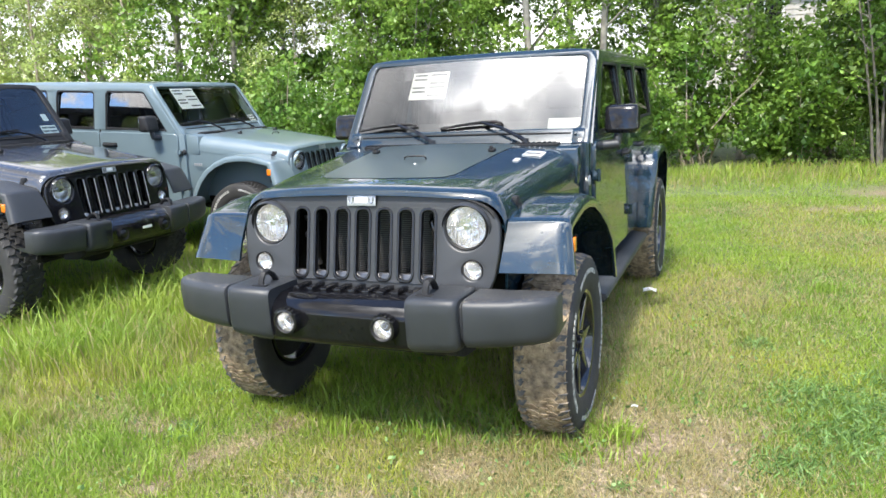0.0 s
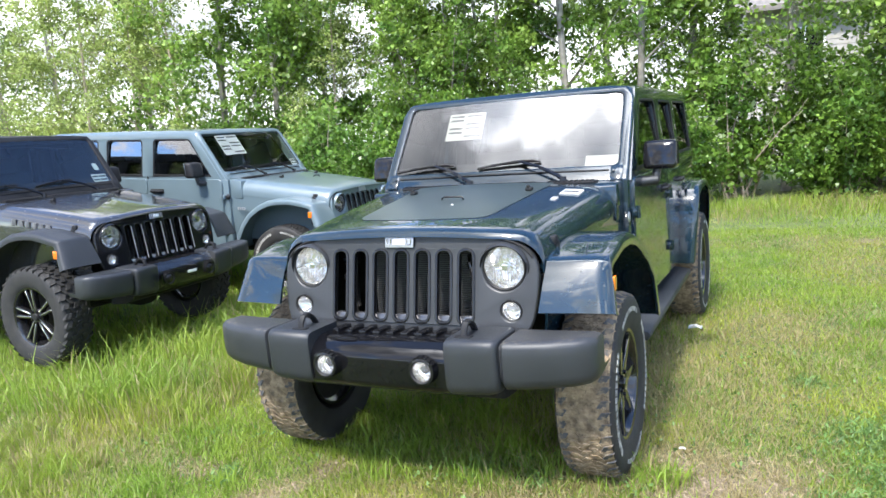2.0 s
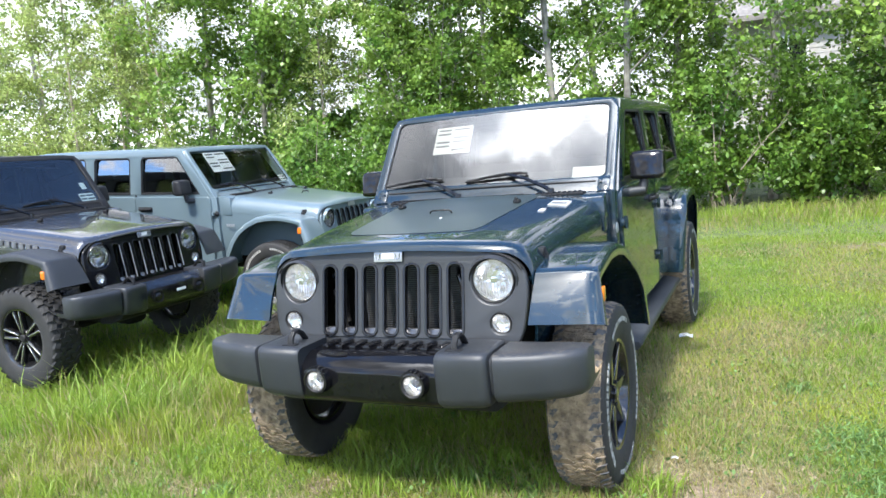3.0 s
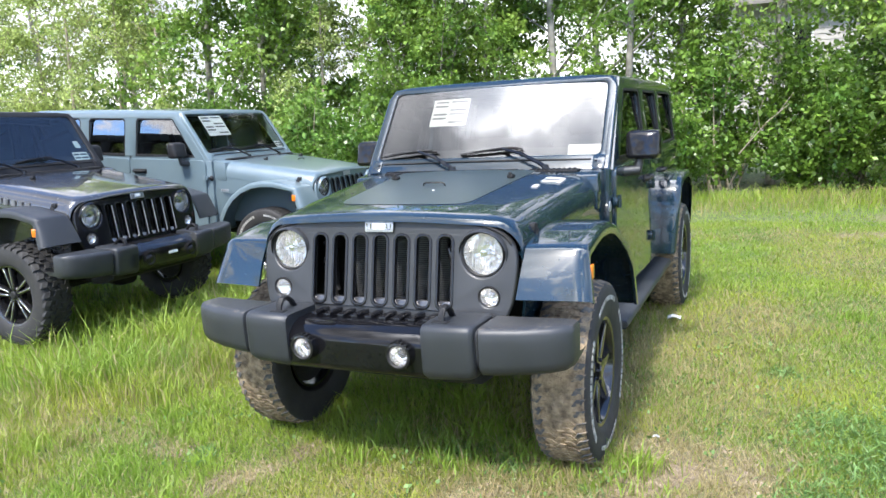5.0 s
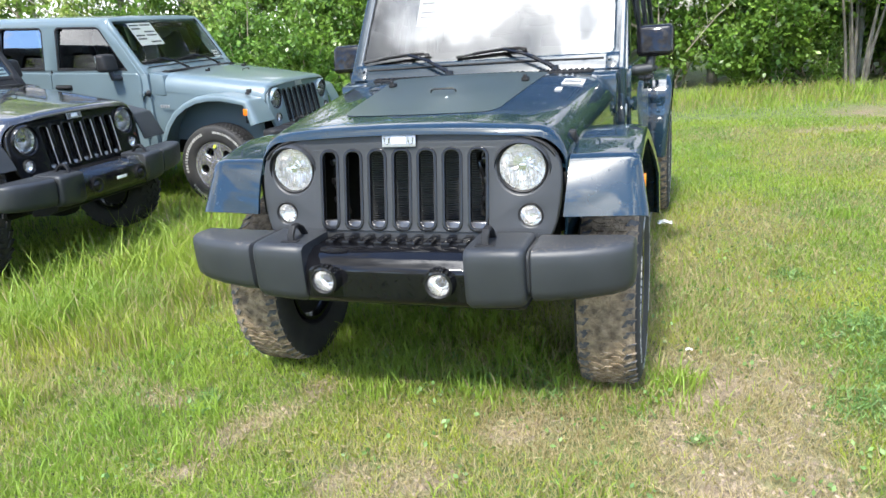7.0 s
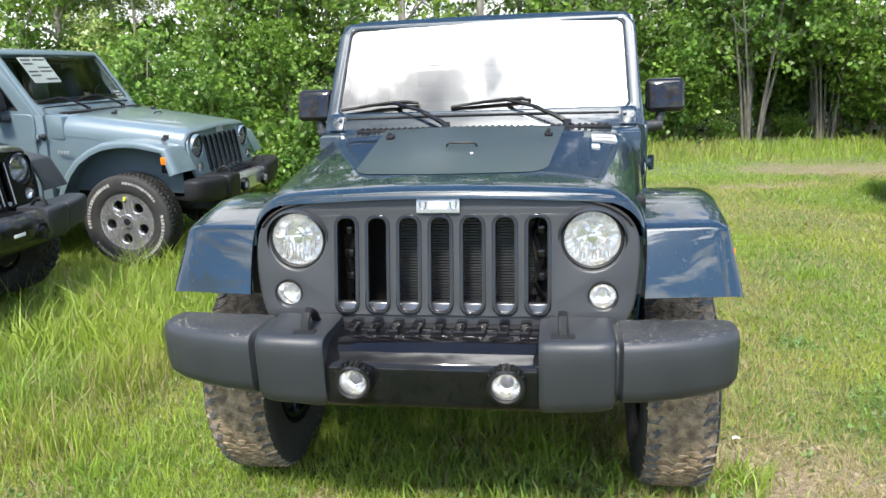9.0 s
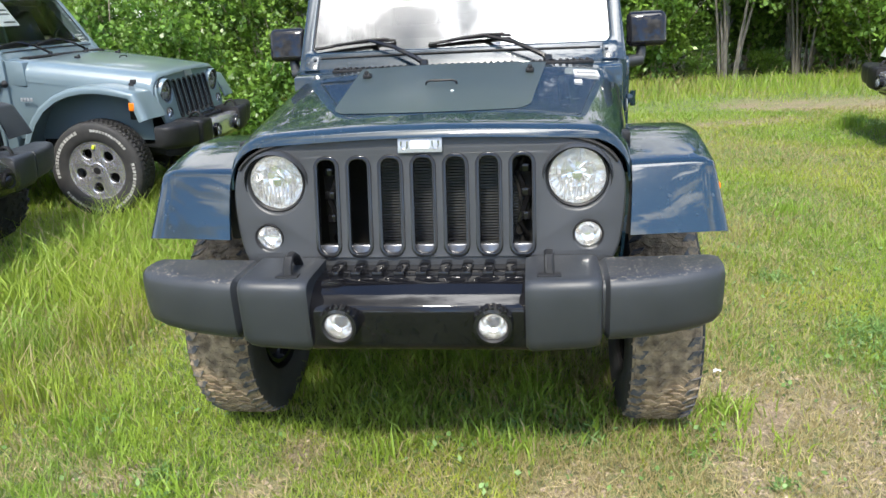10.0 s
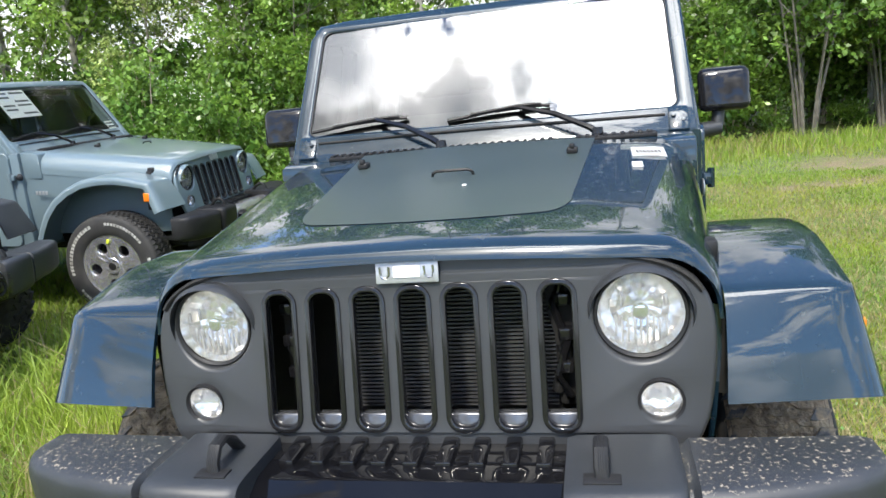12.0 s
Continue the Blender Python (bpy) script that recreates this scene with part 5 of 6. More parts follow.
def ground_z(x, y):
    d = math.hypot(x, y - 1)
    flat = min(1, max(0, (d - 14) / 30))
    return 0.02 * noise.noise(Vector((x * 0.8, y * 0.8, 0))) * (1 - flat) + 0.054 * min(5.5, max(0.0, -3.3 - x)) - (0.05 if x < -2.2 and y < 8 else 0.05 * min(1, max(0, (-x - 1.4) / 0.8)) if y < 8 else 0) - 0.02


def ground_material():
    m = material("field_soil_and_turf", (0.045, 0.07, 0.018), 0.95, 0, (0.145, 0.18, 0.05), 22, 12, (0.34, 0.66), bump=1.0, bump_scale=45)
    n, l = m.node_tree.nodes, m.node_tree.links
    p = n["Principled BSDF"]
    base = p.inputs["Base Color"].links[0].from_socket
    at = n.new("ShaderNodeAttribute")
    at.attribute_name = "bare"
    grit = n.new("ShaderNodeTexNoise")
    grit.inputs["Scale"].default_value, grit.inputs["Detail"].default_value = 45, 6
    ramp = n.new("ShaderNodeValToRGB")
    ramp.color_ramp.elements[0].position, ramp.color_ramp.elements[1].position = 0.35, 0.68
    ramp.color_ramp.elements[0].color, ramp.color_ramp.elements[1].color = (0.11, 0.08, 0.052, 1), (0.29, 0.215, 0.145, 1)
    tc = n.new("ShaderNodeTexCoord")
    l.new(tc.outputs["Object"], grit.inputs["Vector"])
    l.new(grit.outputs[0], ramp.inputs[0])
    mx = n.new("ShaderNodeMix")
    mx.data_type = "RGBA"
    l.new(at.outputs["Fac"], mx.inputs["Factor"])
    l.new(base, mx.inputs["A"])
    l.new(ramp.outputs[0], mx.inputs["B"])
    l.new(mx.outputs["Result"], p.inputs["Base Color"])
    return m


def axis_steps(lo, hi, fine, far):
    out, v, step = [lo], lo, fine
    while v < hi:
        v += fine
        out.append(v)
    step = fine
    while out[-1] < far:
        step *= 1.35
        out.append(out[-1] + step)
    step = fine
    while out[0] > -far:
        step *= 1.35
        out.insert(0, out[0] - step)
    return out


xs, ys = axis_steps(-7, 8, 0.12, 1500), axis_steps(-3.5, 12, 0.12, 1500)
verts = [(x, y, ground_z(x, y)) for y in ys for x in xs]
nx = len(xs)
faces = [(j * nx + i, j * nx + i + 1, (j + 1) * nx + i + 1, (j + 1) * nx + i) for j in range(len(ys) - 1) for i in range(nx - 1)]
me = bpy.data.meshes.new("ground")
me.from_pydata(verts, [], faces)
at = me.attributes.new("bare", "FLOAT", "POINT")
at.data.foreach_set("value", [max(0.0, min(1.0, bare(x, y))) if -8 < x < 9 and -4 < y < 12 else 0.0 for y in ys for x in xs])
for p in me.polygons:
    p.use_smooth = True
me.materials.append(ground_material())
tagged(new("ground", me), "rough field of turf with worn dry soil patches", "ground", kind="structure")


def sprigs(twigs, spread, leaves, rng, tight):
    """Leaf places in small clusters about points scattered near the twigs, so that light gaps stay between them."""
    n = leaves // 8 + 1
    pick = rng.integers(0, len(twigs), n)
    hearts = twigs[pick] + rng.normal(size=(n, 3)) * spread[pick][:, None] * np.array([1, 1, 0.8])
    out = np.repeat(hearts, 8, 0)[:leaves]
    return out + rng.normal(size=(leaves, 3)) * tight * np.array([1, 1, 0.55])


def leaf_mesh(name, centres, sizes, seed, mat, droop=0.25, slim=1.0, level=0.0):
    """Many small pointed leaves, two triangles each."""
    rng = np.random.default_rng(seed)
    n = len(centres)
    d = rng.normal(size=(n, 3))
    d[:, 2] -= droop
    d /= np.linalg.norm(d, axis=1)[:, None]
    turn_to = rng.normal(size=(n, 3))
    turn_to[:, 2] += level * 1.6   # leaves tend to face the sky
    turn_to[:, 1] -= level * 0.5
    s = np.cross(d, turn_to)
    s /= np.linalg.norm(s, axis=1)[:, None]
    L, W = sizes[:, None], (sizes * slim * rng.uniform(0.5, 0.75, n))[:, None]
    nrm = np.cross(d, s)
    v = np.stack([centres - d * L * 0.5, centres + s * W * 0.5 + nrm * L * 0.06, centres + d * L * 0.5, centres - s * W * 0.5 + nrm * L * 0.06], 1).reshape(-1, 3)
    me = bpy.data.meshes.new(name)
    me.vertices.add(4 * n)
    me.vertices.foreach_set("co", v.ravel())
    me.loops.add(4 * n)
    me.loops.foreach_set("vertex_index", np.arange(4 * n))
    me.polygons.add(n)
    me.polygons.foreach_set("loop_start", np.arange(n) * 4)
    me.polygons.foreach_set("loop_total", np.full(n, 4))
    me.update(calc_edges=True)
    me.materials.append(mat)
    return me


# ---- grass ----
def grass_material(name, low, high, dry):
    m = material(name, low, 0.55, 0, high, 1.1, 6, (0.36, 0.64), island=0.3, translucent=0.42)
    n, l = m.node_tree.nodes, m.node_tree.links
    p = n["Principled BSDF"]
    base = p.inputs["Base Color"].links[0].from_socket
    g = n.new("ShaderNodeNewGeometry")
    at = n.new("ShaderNodeAttribute")
    at.attribute_name = "dry"
    gt = n.new("ShaderNodeMath")
    gt.operation = "LESS_THAN"
    l.new(g.outputs["Random Per Island"], gt.inputs[0])
    l.new(at.outputs["Fac"], gt.inputs[1])
    mx = n.new("ShaderNodeMix")
    mx.data_type = "RGBA"
    mx.inputs["B"].default_value = (*dry, 1)
    l.new(gt.outputs[0], mx.inputs["Factor"])
    lush = n.new("ShaderNodeMapRange")
    lush.inputs["From Min"].default_value, lush.inputs["From Max"].default_value = 0.05, 0.30
    lush.inputs["To Min"].default_value, lush.inputs["To Max"].default_value = 0.65, 0.0
    l.new(at.outputs["Fac"], lush.inputs["Value"])
    fresh = n.new("ShaderNodeMix")
    fresh.data_type = "RGBA"
    fresh.inputs["B"].default_value = (0.25, 0.385, 0.045, 1)
    l.new(lush.outputs[0], fresh.inputs["Factor"])
    l.new(base, fresh.inputs["A"])
    l.new(fresh.outputs["Result"], mx.inputs["A"])
    for node in n:
        if node.type == "BSDF_TRANSLUCENT":
            l.new(mx.outputs["Result"], node.inputs["Color"])
    l.new(mx.outputs["Result"], p.inputs["Base Color"])
    return m


M_GRASS = grass_material("meadow_grass", (0.14, 0.235, 0.03), (0.305, 0.345, 0.042), (0.36, 0.305, 0.145))


def blades(name, roots, heights, widths, dries, seed, mat, label):
    """Bent, tapered blades of three triangles each, in one mesh."""
    rng = np.random.default_rng(seed)
    n = len(roots)
    yaw = rng.uniform(0, math.tau, n)
    lean_ = rng.uniform(0.15, 1.0, n) * heights
    side = np.stack([np.cos(yaw), np.sin(yaw), np.zeros(n)], 1) * widths[:, None] / 2
    fwd_a = rng.uniform(0, math.tau, n)
    fwd = np.stack([np.cos(fwd_a), np.sin(fwd_a), np.zeros(n)], 1)
    mid = roots + fwd * (lean_ * 0.3)[:, None] + np.array([0, 0, 1.0]) * (heights * 0.55)[:, None]
    tip = roots + fwd * lean_[:, None] + np.array([0, 0, 1.0]) * (heights * rng.uniform(0.75, 1.0, n))[:, None]
    v = np.stack([roots - side, roots + side, mid + side * 0.8, mid - side * 0.8, tip], 1).reshape(-1, 3)
    me = bpy.data.meshes.new(name)
    me.vertices.add(5 * n)
    me.vertices.foreach_set("co", v.ravel())
    me.loops.add(7 * n)
    me.loops.foreach_set("vertex_index", (np.arange(n)[:, None] * 5 + np.array([0, 1, 2, 3, 3, 2, 4])).ravel())
    me.polygons.add(2 * n)
    start = np.stack([np.arange(n) * 7, np.arange(n) * 7 + 4], 1).ravel()
    me.polygons.foreach_set("loop_start", start)
    me.polygons.foreach_set("loop_total", np.tile([4, 3], n))
    me.update(calc_edges=True)
    at = me.attributes.new("dry", "FLOAT", "POINT")
    at.data.foreach_set("value", np.repeat(dries, 5))
    me.materials.append(mat)
    return tagged(new(name, me), label, "grass", kind="stuff")


def scatter(n, x0, x1, y0, y1, seed, height, keep=None):
    rnd = random.Random(seed)
    roots, hs, ws, ds = [], [], [], []
    while len(roots) < n:
        x, y = rnd.uniform(x0, x1), rnd.uniform(y0, y1)
        far = math.hypot(x - 0.9, y + 2.6)
        if rnd.random() > min(1, (3.2 / max(far, 0.5)) ** 1.5) * (1 if y > -1.1 else max(0.05, 0.5 + 0.4 * (y + 1.1))):
            continue
        b = bare(x, y)
        if rnd.random() < b * 1.1:
            continue
        clump = noise.noise(Vector((x * 2.2, y * 2.2, 5)))
        big = noise.noise(Vector((x * 0.55, y * 0.55, 9)))
        if clump < -0.15 and rnd.random() < 0.45:
            continue
        p = parched(x, y)
        h = height(x, y) * rnd.uniform(0.5, 1.25) * (1 + 0.5 * clump) * (1 - 0.5 * max(0, b)) * (1 - 0.3 * p)
        roots.append((x, y, ground_z(x, y) - 0.005))
        hs.append(h)
        ws.append(rnd.uniform(0.0020, 0.0044) * (1 + 0.15 * far))
        ds.append(min(0.9, max(0.09, 0.19 - 0.75 * big - 0.3 * clump + 0.35 * noise.noise(Vector((x * 0.21, y * 0.21, 3))) + 0.3 * p + 0.8 * max(0, b) - (0.22 if x < -0.9 and y > 0.3 else 0.11 if x > 0.9 and y > 0.3 else 0) + (0.08 if y < 0.5 else 0))))
    return np.array(roots), np.array(hs), np.array(ws), np.array(ds)


def turf_height(x, y):
    h = 0.052 if y > 0.3 or x < -1.0 else 0.042
    if x < -0.9:
        h += 0.07 * min(1, (-0.9 - x) / 1.2)
    if -2.9 < x < -1.6 and 0.2 < y < 6.5:
        h += 0.12
    if y > 8.5:
        h += 0.12 * min(1, (y - 8.5) / 1.5)
    if abs(x) < 0.95 and 0.1 < y < 3.8:
        h += 0.05
    return h


blades("grass", *scatter(220000, -7.5, 8, -6, 11.5, 3, turf_height), 4, M_GRASS, "bright green meadow grass with dry stalks")

rng = np.random.default_rng(40)   # field grass behind and beside the path, in broad tufts
ring = np.stack([rng.uniform(-14, 14, 26000), rng.uniform(-16, 12, 26000)], 1)
ring = ring[(ring[:, 1] < -1.1) | (np.abs(ring[:, 0]) > 7)]
blades("field_grass", np.array([(x, y, ground_z(x, y) - 0.005) for x, y in ring]), rng.uniform(0.06, 0.16, len(ring)), rng.uniform(0.02, 0.05, len(ring)), np.full(len(ring), 0.25), 41, M_GRASS, "field grass around the parked cars")


def turf(n, seed):
    """Short upright blades, one triangle each, that close the sward between the taller ones."""
    rng = np.random.default_rng(seed)
    pts = []
    while len(pts) < n:
        x, y = rng.uniform(-4.5, 5.5, 4000), rng.uniform(-1.1, 8.0, 4000)
        far = np.hypot(x - 0.9, y + 2.6)
        ok = rng.uniform(0, 1, 4000) < np.minimum(1, (2.6 / far) ** 1.3)
        pts += [(a, b) for a, b in zip(x[ok], y[ok])]
    pts = pts[:n]
    keep = [(a, b) for a, b in pts if rng.random() > 0.75 * max(0, bare(a, b))]
    roots = np.array([(a, b, ground_z(a, b) - 0.004) for a, b in keep])
    m = len(roots)
    far = np.hypot(roots[:, 0] - 0.9, roots[:, 1] + 2.6)
    yaw = rng.uniform(0, math.tau, m)
    h = rng.uniform(0.018, 0.055, m)
    side = np.stack([np.cos(yaw), np.sin(yaw), np.zeros(m)], 1) * (rng.uniform(0.003, 0.006, m) * (1 + 0.13 * far))[:, None] / 2
    lean_ = rng.normal(size=(m, 3)) * (h * 0.55)[:, None]
    lean_[:, 2] = h
    v = np.stack([roots - side, roots + side, roots + lean_], 1).reshape(-1, 3)
    me = bpy.data.meshes.new("turf")
    me.vertices.add(3 * m)
    me.vertices.foreach_set("co", v.ravel())
    me.loops.add(3 * m)
    me.loops.foreach_set("vertex_index", np.arange(3 * m))
    me.polygons.add(m)
    me.polygons.foreach_set("loop_start", np.arange(m) * 3)
    me.polygons.foreach_set("loop_total", np.full(m, 3))
    me.update(calc_edges=True)
    at = me.attributes.new("dry", "FLOAT", "POINT")
    at.data.foreach_set("value", np.repeat([min(0.95, max(0.1, 0.34 - 0.65 * noise.noise(Vector((a * 0.55, b * 0.55, 9))) + 0.3 * noise.noise(Vector((a * 0.21, b * 0.21, 3))) + 0.26 * parched(a, b) + 0.8 * max(0, bare(a, b)) - (0.24 if a < -0.9 and b > 0.3 else 0.13 if a > 0.9 and b > 0.3 else 0))) for a, b in keep], 3))
    me.materials.append(M_GRASS)
    tagged(new("turf", me), "short mown turf with dry straw blades", "grass", kind="stuff")


turf(300000, 14)


def gravel(n, seed):
    """Small stones and clods on the worn patches."""
    rnd = random.Random(seed)
    bm = bmesh.new()
    made = 0
    while made < n:
        x, y = rnd.uniform(-1.6, 1.9), rnd.uniform(-1.1, 0.9)
        if rnd.random() > bare(x, y) * 1.3 + 0.01:
            continue
        r = rnd.choice((0.004, 0.005, 0.006, 0.008, 0.012))
        z = ground_z(x, y)
        a = rnd.uniform(0, 2)
        ring = [bm.verts.new((x + r * math.cos(a + k * math.tau / 5) * rnd.uniform(0.7, 1.2), y + r * math.sin(a + k * math.tau / 5) * rnd.uniform(0.7, 1.2), z)) for k in range(5)]
        top = bm.verts.new((x + rnd.uniform(-0.3, 0.3) * r, y, z + r * rnd.uniform(0.5, 1.0)))
        for k in range(5):
            bm.faces.new((ring[k], ring[(k + 1) % 5], top))
        made += 1
    tagged(part("gravel", bm, M_GRAVEL, sharp=20), "pale gravel and dry clods on the worn soil", "gravel", kind="stuff")


gravel(2600, 5)

# longer green tufts round and under the front of the near car
rnd = random.Random(31)
tuft, hs, ds = [], [], []
for cx, cy, h, n in ((0.35, 0.35, 0.16, 260), (0.2, 0.15, 0.12, 160), (0.55, 0.2, 0.13, 150), (-0.15, 0.3, 0.12, 120), (1.05, 0.25, 0.13, 170), (0.95, 0.05, 0.10, 90), (-0.2, -0.05, 0.12, 70), (-0.55, 0.45, 0.14, 120), (0.1, 0.7, 0.16, 200),
                     (-1.2, -0.55, 0.09, 90), (-1.5, 0.1, 0.12, 110), (2.6, 2.2, 0.12, 140), (3.3, 3.6, 0.16, 160), (2.2, 3.0, 0.12, 120), (0.75, -0.62, 0.08, 90), (4.0, 6.4, 0.22, 220), (-0.75, -0.62, 0.10, 80), (0.35, -0.75, 0.08, 70), (3.4, 1.4, 0.12, 120), (1.22, 0.03, 0.07, 70), (-0.93, -0.32, 0.10, 90), (-0.87, -0.6, 0.09, 110), (0.27, 0.05, 0.11, 120)):
    for _ in range(n):
        x, y = rnd.gauss(cx, 0.085), rnd.gauss(cy, 0.07)
        tuft.append((x, y, ground_z(x, y) - 0.005))
        hs.append(h * rnd.uniform(0.5, 1.2))
        ds.append(0.04)
blades("grass_tufts", np.array(tuft), np.array(hs), np.array([rnd.uniform(0.004, 0.009) for _ in tuft]), np.array(ds), 7, M_GRASS, "longer green grass tufts")

# dead straw lying among the blades
rng = np.random.default_rng(55)
cs, sz = [], []
while len(cs) < 15000:
    x, y = rng.uniform(-1.8, 3.0), rng.uniform(-1.1, 2.6)
    if rng.random() > 0.15 + 0.9 * max(0, bare(x, y)) + 0.6 * parched(x, y) + 0.9 * max(0, noise.noise(Vector((x * 1.3, y * 1.3, 4)))):
        continue
    cs.append((x, y, ground_z(x, y) + rng.uniform(0.004, 0.035)))
    sz.append(rng.uniform(0.03, 0.10))
me = leaf_mesh("straw", np.array(cs), np.array(sz), 19, M_STRAW, 0.0, 0.06)
co = np.empty(len(me.vertices) * 3)
me.vertices.foreach_get("co", co)
co = co.reshape(-1, 4, 3)
mid = co.mean(1, keepdims=True)
co[:, :, 2:] = mid[:, :, 2:] + 0.2 * (co[:, :, 2:] - mid[:, :, 2:])
me.vertices.foreach_set("co", co.ravel())
tagged(new("straw", me), "dead brown straw lying in the turf", "straw", kind="stuff")

# flat broad-leaved rosettes in the turf
rng = np.random.default_rng(77)
cs, sz = [], []
while len(cs) < 1700:
    x, y = rng.uniform(-2.2, 3.2), rng.uniform(-1.1, 2.2)
    for _ in range(rng.integers(4, 14)):
        a, b = x + rng.normal() * 0.05, y + rng.normal() * 0.05
        cs.append((a, b, ground_z(a, b) + rng.uniform(0.015, 0.05)))
        sz.append(rng.uniform(0.014, 0.032))
tagged(new("clover", leaf_mesh("clover", np.array(cs), np.array(sz), 9, M_WEED, -0.2)), "small broad clover leaves among the grass", "clover", kind="stuff")

# taller stalks in front of the two parked cars and along the wood's edge
rnd = random.Random(8)
tall = []
for k in range(5200):
    if k % 5 < 3:
        x, y = rnd.gauss(-2.75, 0.35), rnd.uniform(0.2, 6.0)
    else:
        x, y = rnd.uniform(-6, 12), rnd.gauss(10.2, 0.5)
    tall.append((x, y, ground_z(x, y) - 0.005))
tall = np.array(tall)
hs = np.array([rnd.uniform(0.16, 0.42) for _ in tall])
blades("tall_grass", tall, hs, np.array([rnd.uniform(0.006, 0.012) for _ in tall]), np.full(len(tall), 0.12), 6, M_GRASS, "tall seeding grass at the cars and wood edge")


# ---- foliage ----
def make_tree(height, seed, leaves, mat, bark, label, size=0.125, low=0.12, spread=1.0):
    rnd = random.Random(seed)
    tree = new("tree")
    tagged(tree, label, "tree", "trees at the field's edge")
    trunk = bmesh.new()
    bend = Vector((rnd.uniform(-1.4, 1.4), rnd.uniform(-0.8, 0.8), 0))
    stem = [Vector((0, 0, -0.1)) + Vector((bend.x * t * t + 0.14 * math.sin(6 * t + seed), bend.y * t * t, height * t)) for t in [k / 9 for k in range(10)]]
    r0 = (0.0065 if bark is M_TWIG else 0.0085) * height
    tube(trunk, stem, r0, 8, r0 * 0.2)
    twigs = []
    for k in range(26):
        t = rnd.uniform(low, 0.97)
        i = min(int(t * 9), 8)
        p = stem[i].lerp(stem[i + 1], t * 9 - i)
        a = rnd.uniform(0, math.tau)
        reach = spread * (0.9 + 0.12 * height) * (1.05 - 0.72 * t) * rnd.uniform(0.6, 1.15)
        d = Vector((math.cos(a), math.sin(a), rnd.uniform(0.25, 1.0)))
        line = [p, p + d * reach * 0.35, p + d * reach * 0.7 + Vector((0, 0, 0.08)), p + d * reach + Vector((0, 0, 0.1 * reach))]
        tube(trunk, line, r0 * 0.32 * (1.1 - t), 5, 0.006)
        for q in range(1, 4):
            twigs.append((line[q], reach))
        for _ in range(3):
            b = rnd.uniform(0.3, 1)
            s = p + d * reach * b
            e_ = s + Vector((rnd.uniform(-1, 1), rnd.uniform(-1, 1), rnd.uniform(-0.2, 0.7))) * reach * 0.4
            tube(trunk, [s, s.lerp(e_, 0.5) + Vector((0, 0, 0.04)), e_], 0.009, 4, 0.004)
            twigs.append((e_, reach))
            twigs.append((s.lerp(e_, 0.5), reach))
    part("trunk", trunk, bark, tree, "pale grey bark")
    rng = np.random.default_rng(seed)
    cs = sprigs(np.array([t[0] for t in twigs]), np.array([0.07 + 0.10 * t[1] for t in twigs]), leaves, rng, 0.10)
    part("crown", leaf_mesh("crown", cs, rng.uniform(0.7, 1.35, leaves) * size, seed, mat, level=0.9), mat, tree)
    return tree


def make_bush(seed, leaves, mat, high, wide, label, size=0.08, name="bush"):
    rnd = random.Random(seed)
    bush = new(name)
    tagged(bush, label, name, "undergrowth at the field's edge")
    stems = bmesh.new()
    tips = []
    for k in range(16):
        a = rnd.uniform(0, math.tau)
        reach = wide * rnd.uniform(0.2, 1.0)
        h = high * rnd.uniform(0.35, 1.0) * (1.1 - 0.4 * reach / wide)
        p0 = Vector((rnd.uniform(-0.2, 0.2) * wide, rnd.uniform(-0.2, 0.2) * wide, -0.05))
        p3 = Vector((math.cos(a) * reach, math.sin(a) * reach, h))
        line = [p0, p0.lerp(p3, 0.35) + Vector((0, 0, 0.12 * h)), p0.lerp(p3, 0.7) + Vector((0, 0, 0.1 * h)), p3]
        tube(stems, line, 0.016, 5, 0.004)
        for q in (0.25, 0.45, 0.6, 0.75, 0.9, 1.0):
            i = min(int(q * 3), 2)
            tips.append(line[i].lerp(line[i + 1], q * 3 - i))
    part("branchwork", stems, M_TWIG, bush)
    rng = np.random.default_rng(seed)
    cs = sprigs(np.array(tips), np.full(len(tips), 0.17 * wide / 1.1), leaves, rng, 0.075)
    cs[:, 2] = np.abs(cs[:, 2]) + 0.03
    part("foliage", leaf_mesh("foliage", cs, rng.uniform(0.65, 1.5, leaves) * size, seed, mat, level=0.9), mat, bush)
    return bush


rnd = random.Random(21)
kinds = [make_tree(13, 1, 17000, M_LEAF, M_BARK, "tall leafy poplar with a pale trunk"), make_tree(12, 2, 17000, M_LEAF, M_BARK, "leafy poplar with several limbs"),
         make_tree(14, 3, 15000, M_LEAF, M_BARK, "tall poplar with sparse lower branches", low=0.14), make_tree(10.5, 4, 20000, M_LEAF, M_BARK, "young leafy poplar with low branches", low=0.08, spread=1.1)]
pale = [make_tree(8.5, 5, 11500, M_LEAF_PALE, M_TWIG, "pale grey-green willow with fine leaves", 0.105, 0.04, 1.25), make_tree(9.5, 6, 11000, M_LEAF_PALE, M_TWIG, "pale willow with dry branches", 0.105, 0.05, 1.15)]
thin = [make_tree(13, 7, 6000, M_LEAF, M_BARK, "tall thin poplar deeper in the wood", 0.14, 0.12), make_tree(11, 8, 6000, M_LEAF, M_BARK, "thin poplar deeper in the wood", 0.14, 0.12)]
spots = [(x + rnd.uniform(-0.15, 0.15), 12.6 + rnd.uniform(-0.1, 0.9), 0) for x in (-21.5, -19.8, -18.2, -16.6, -14.8, -13.1, -11.4, -9.7, -8.1, -6.9, -5.5, -3.9, -2.3, -1.0, 0.13, 1.9, 4.3, 5.5, 6.4, 7.2, 8.0, 8.8, 9.6, 10.4, 11.3, 12.2, 14.0)]
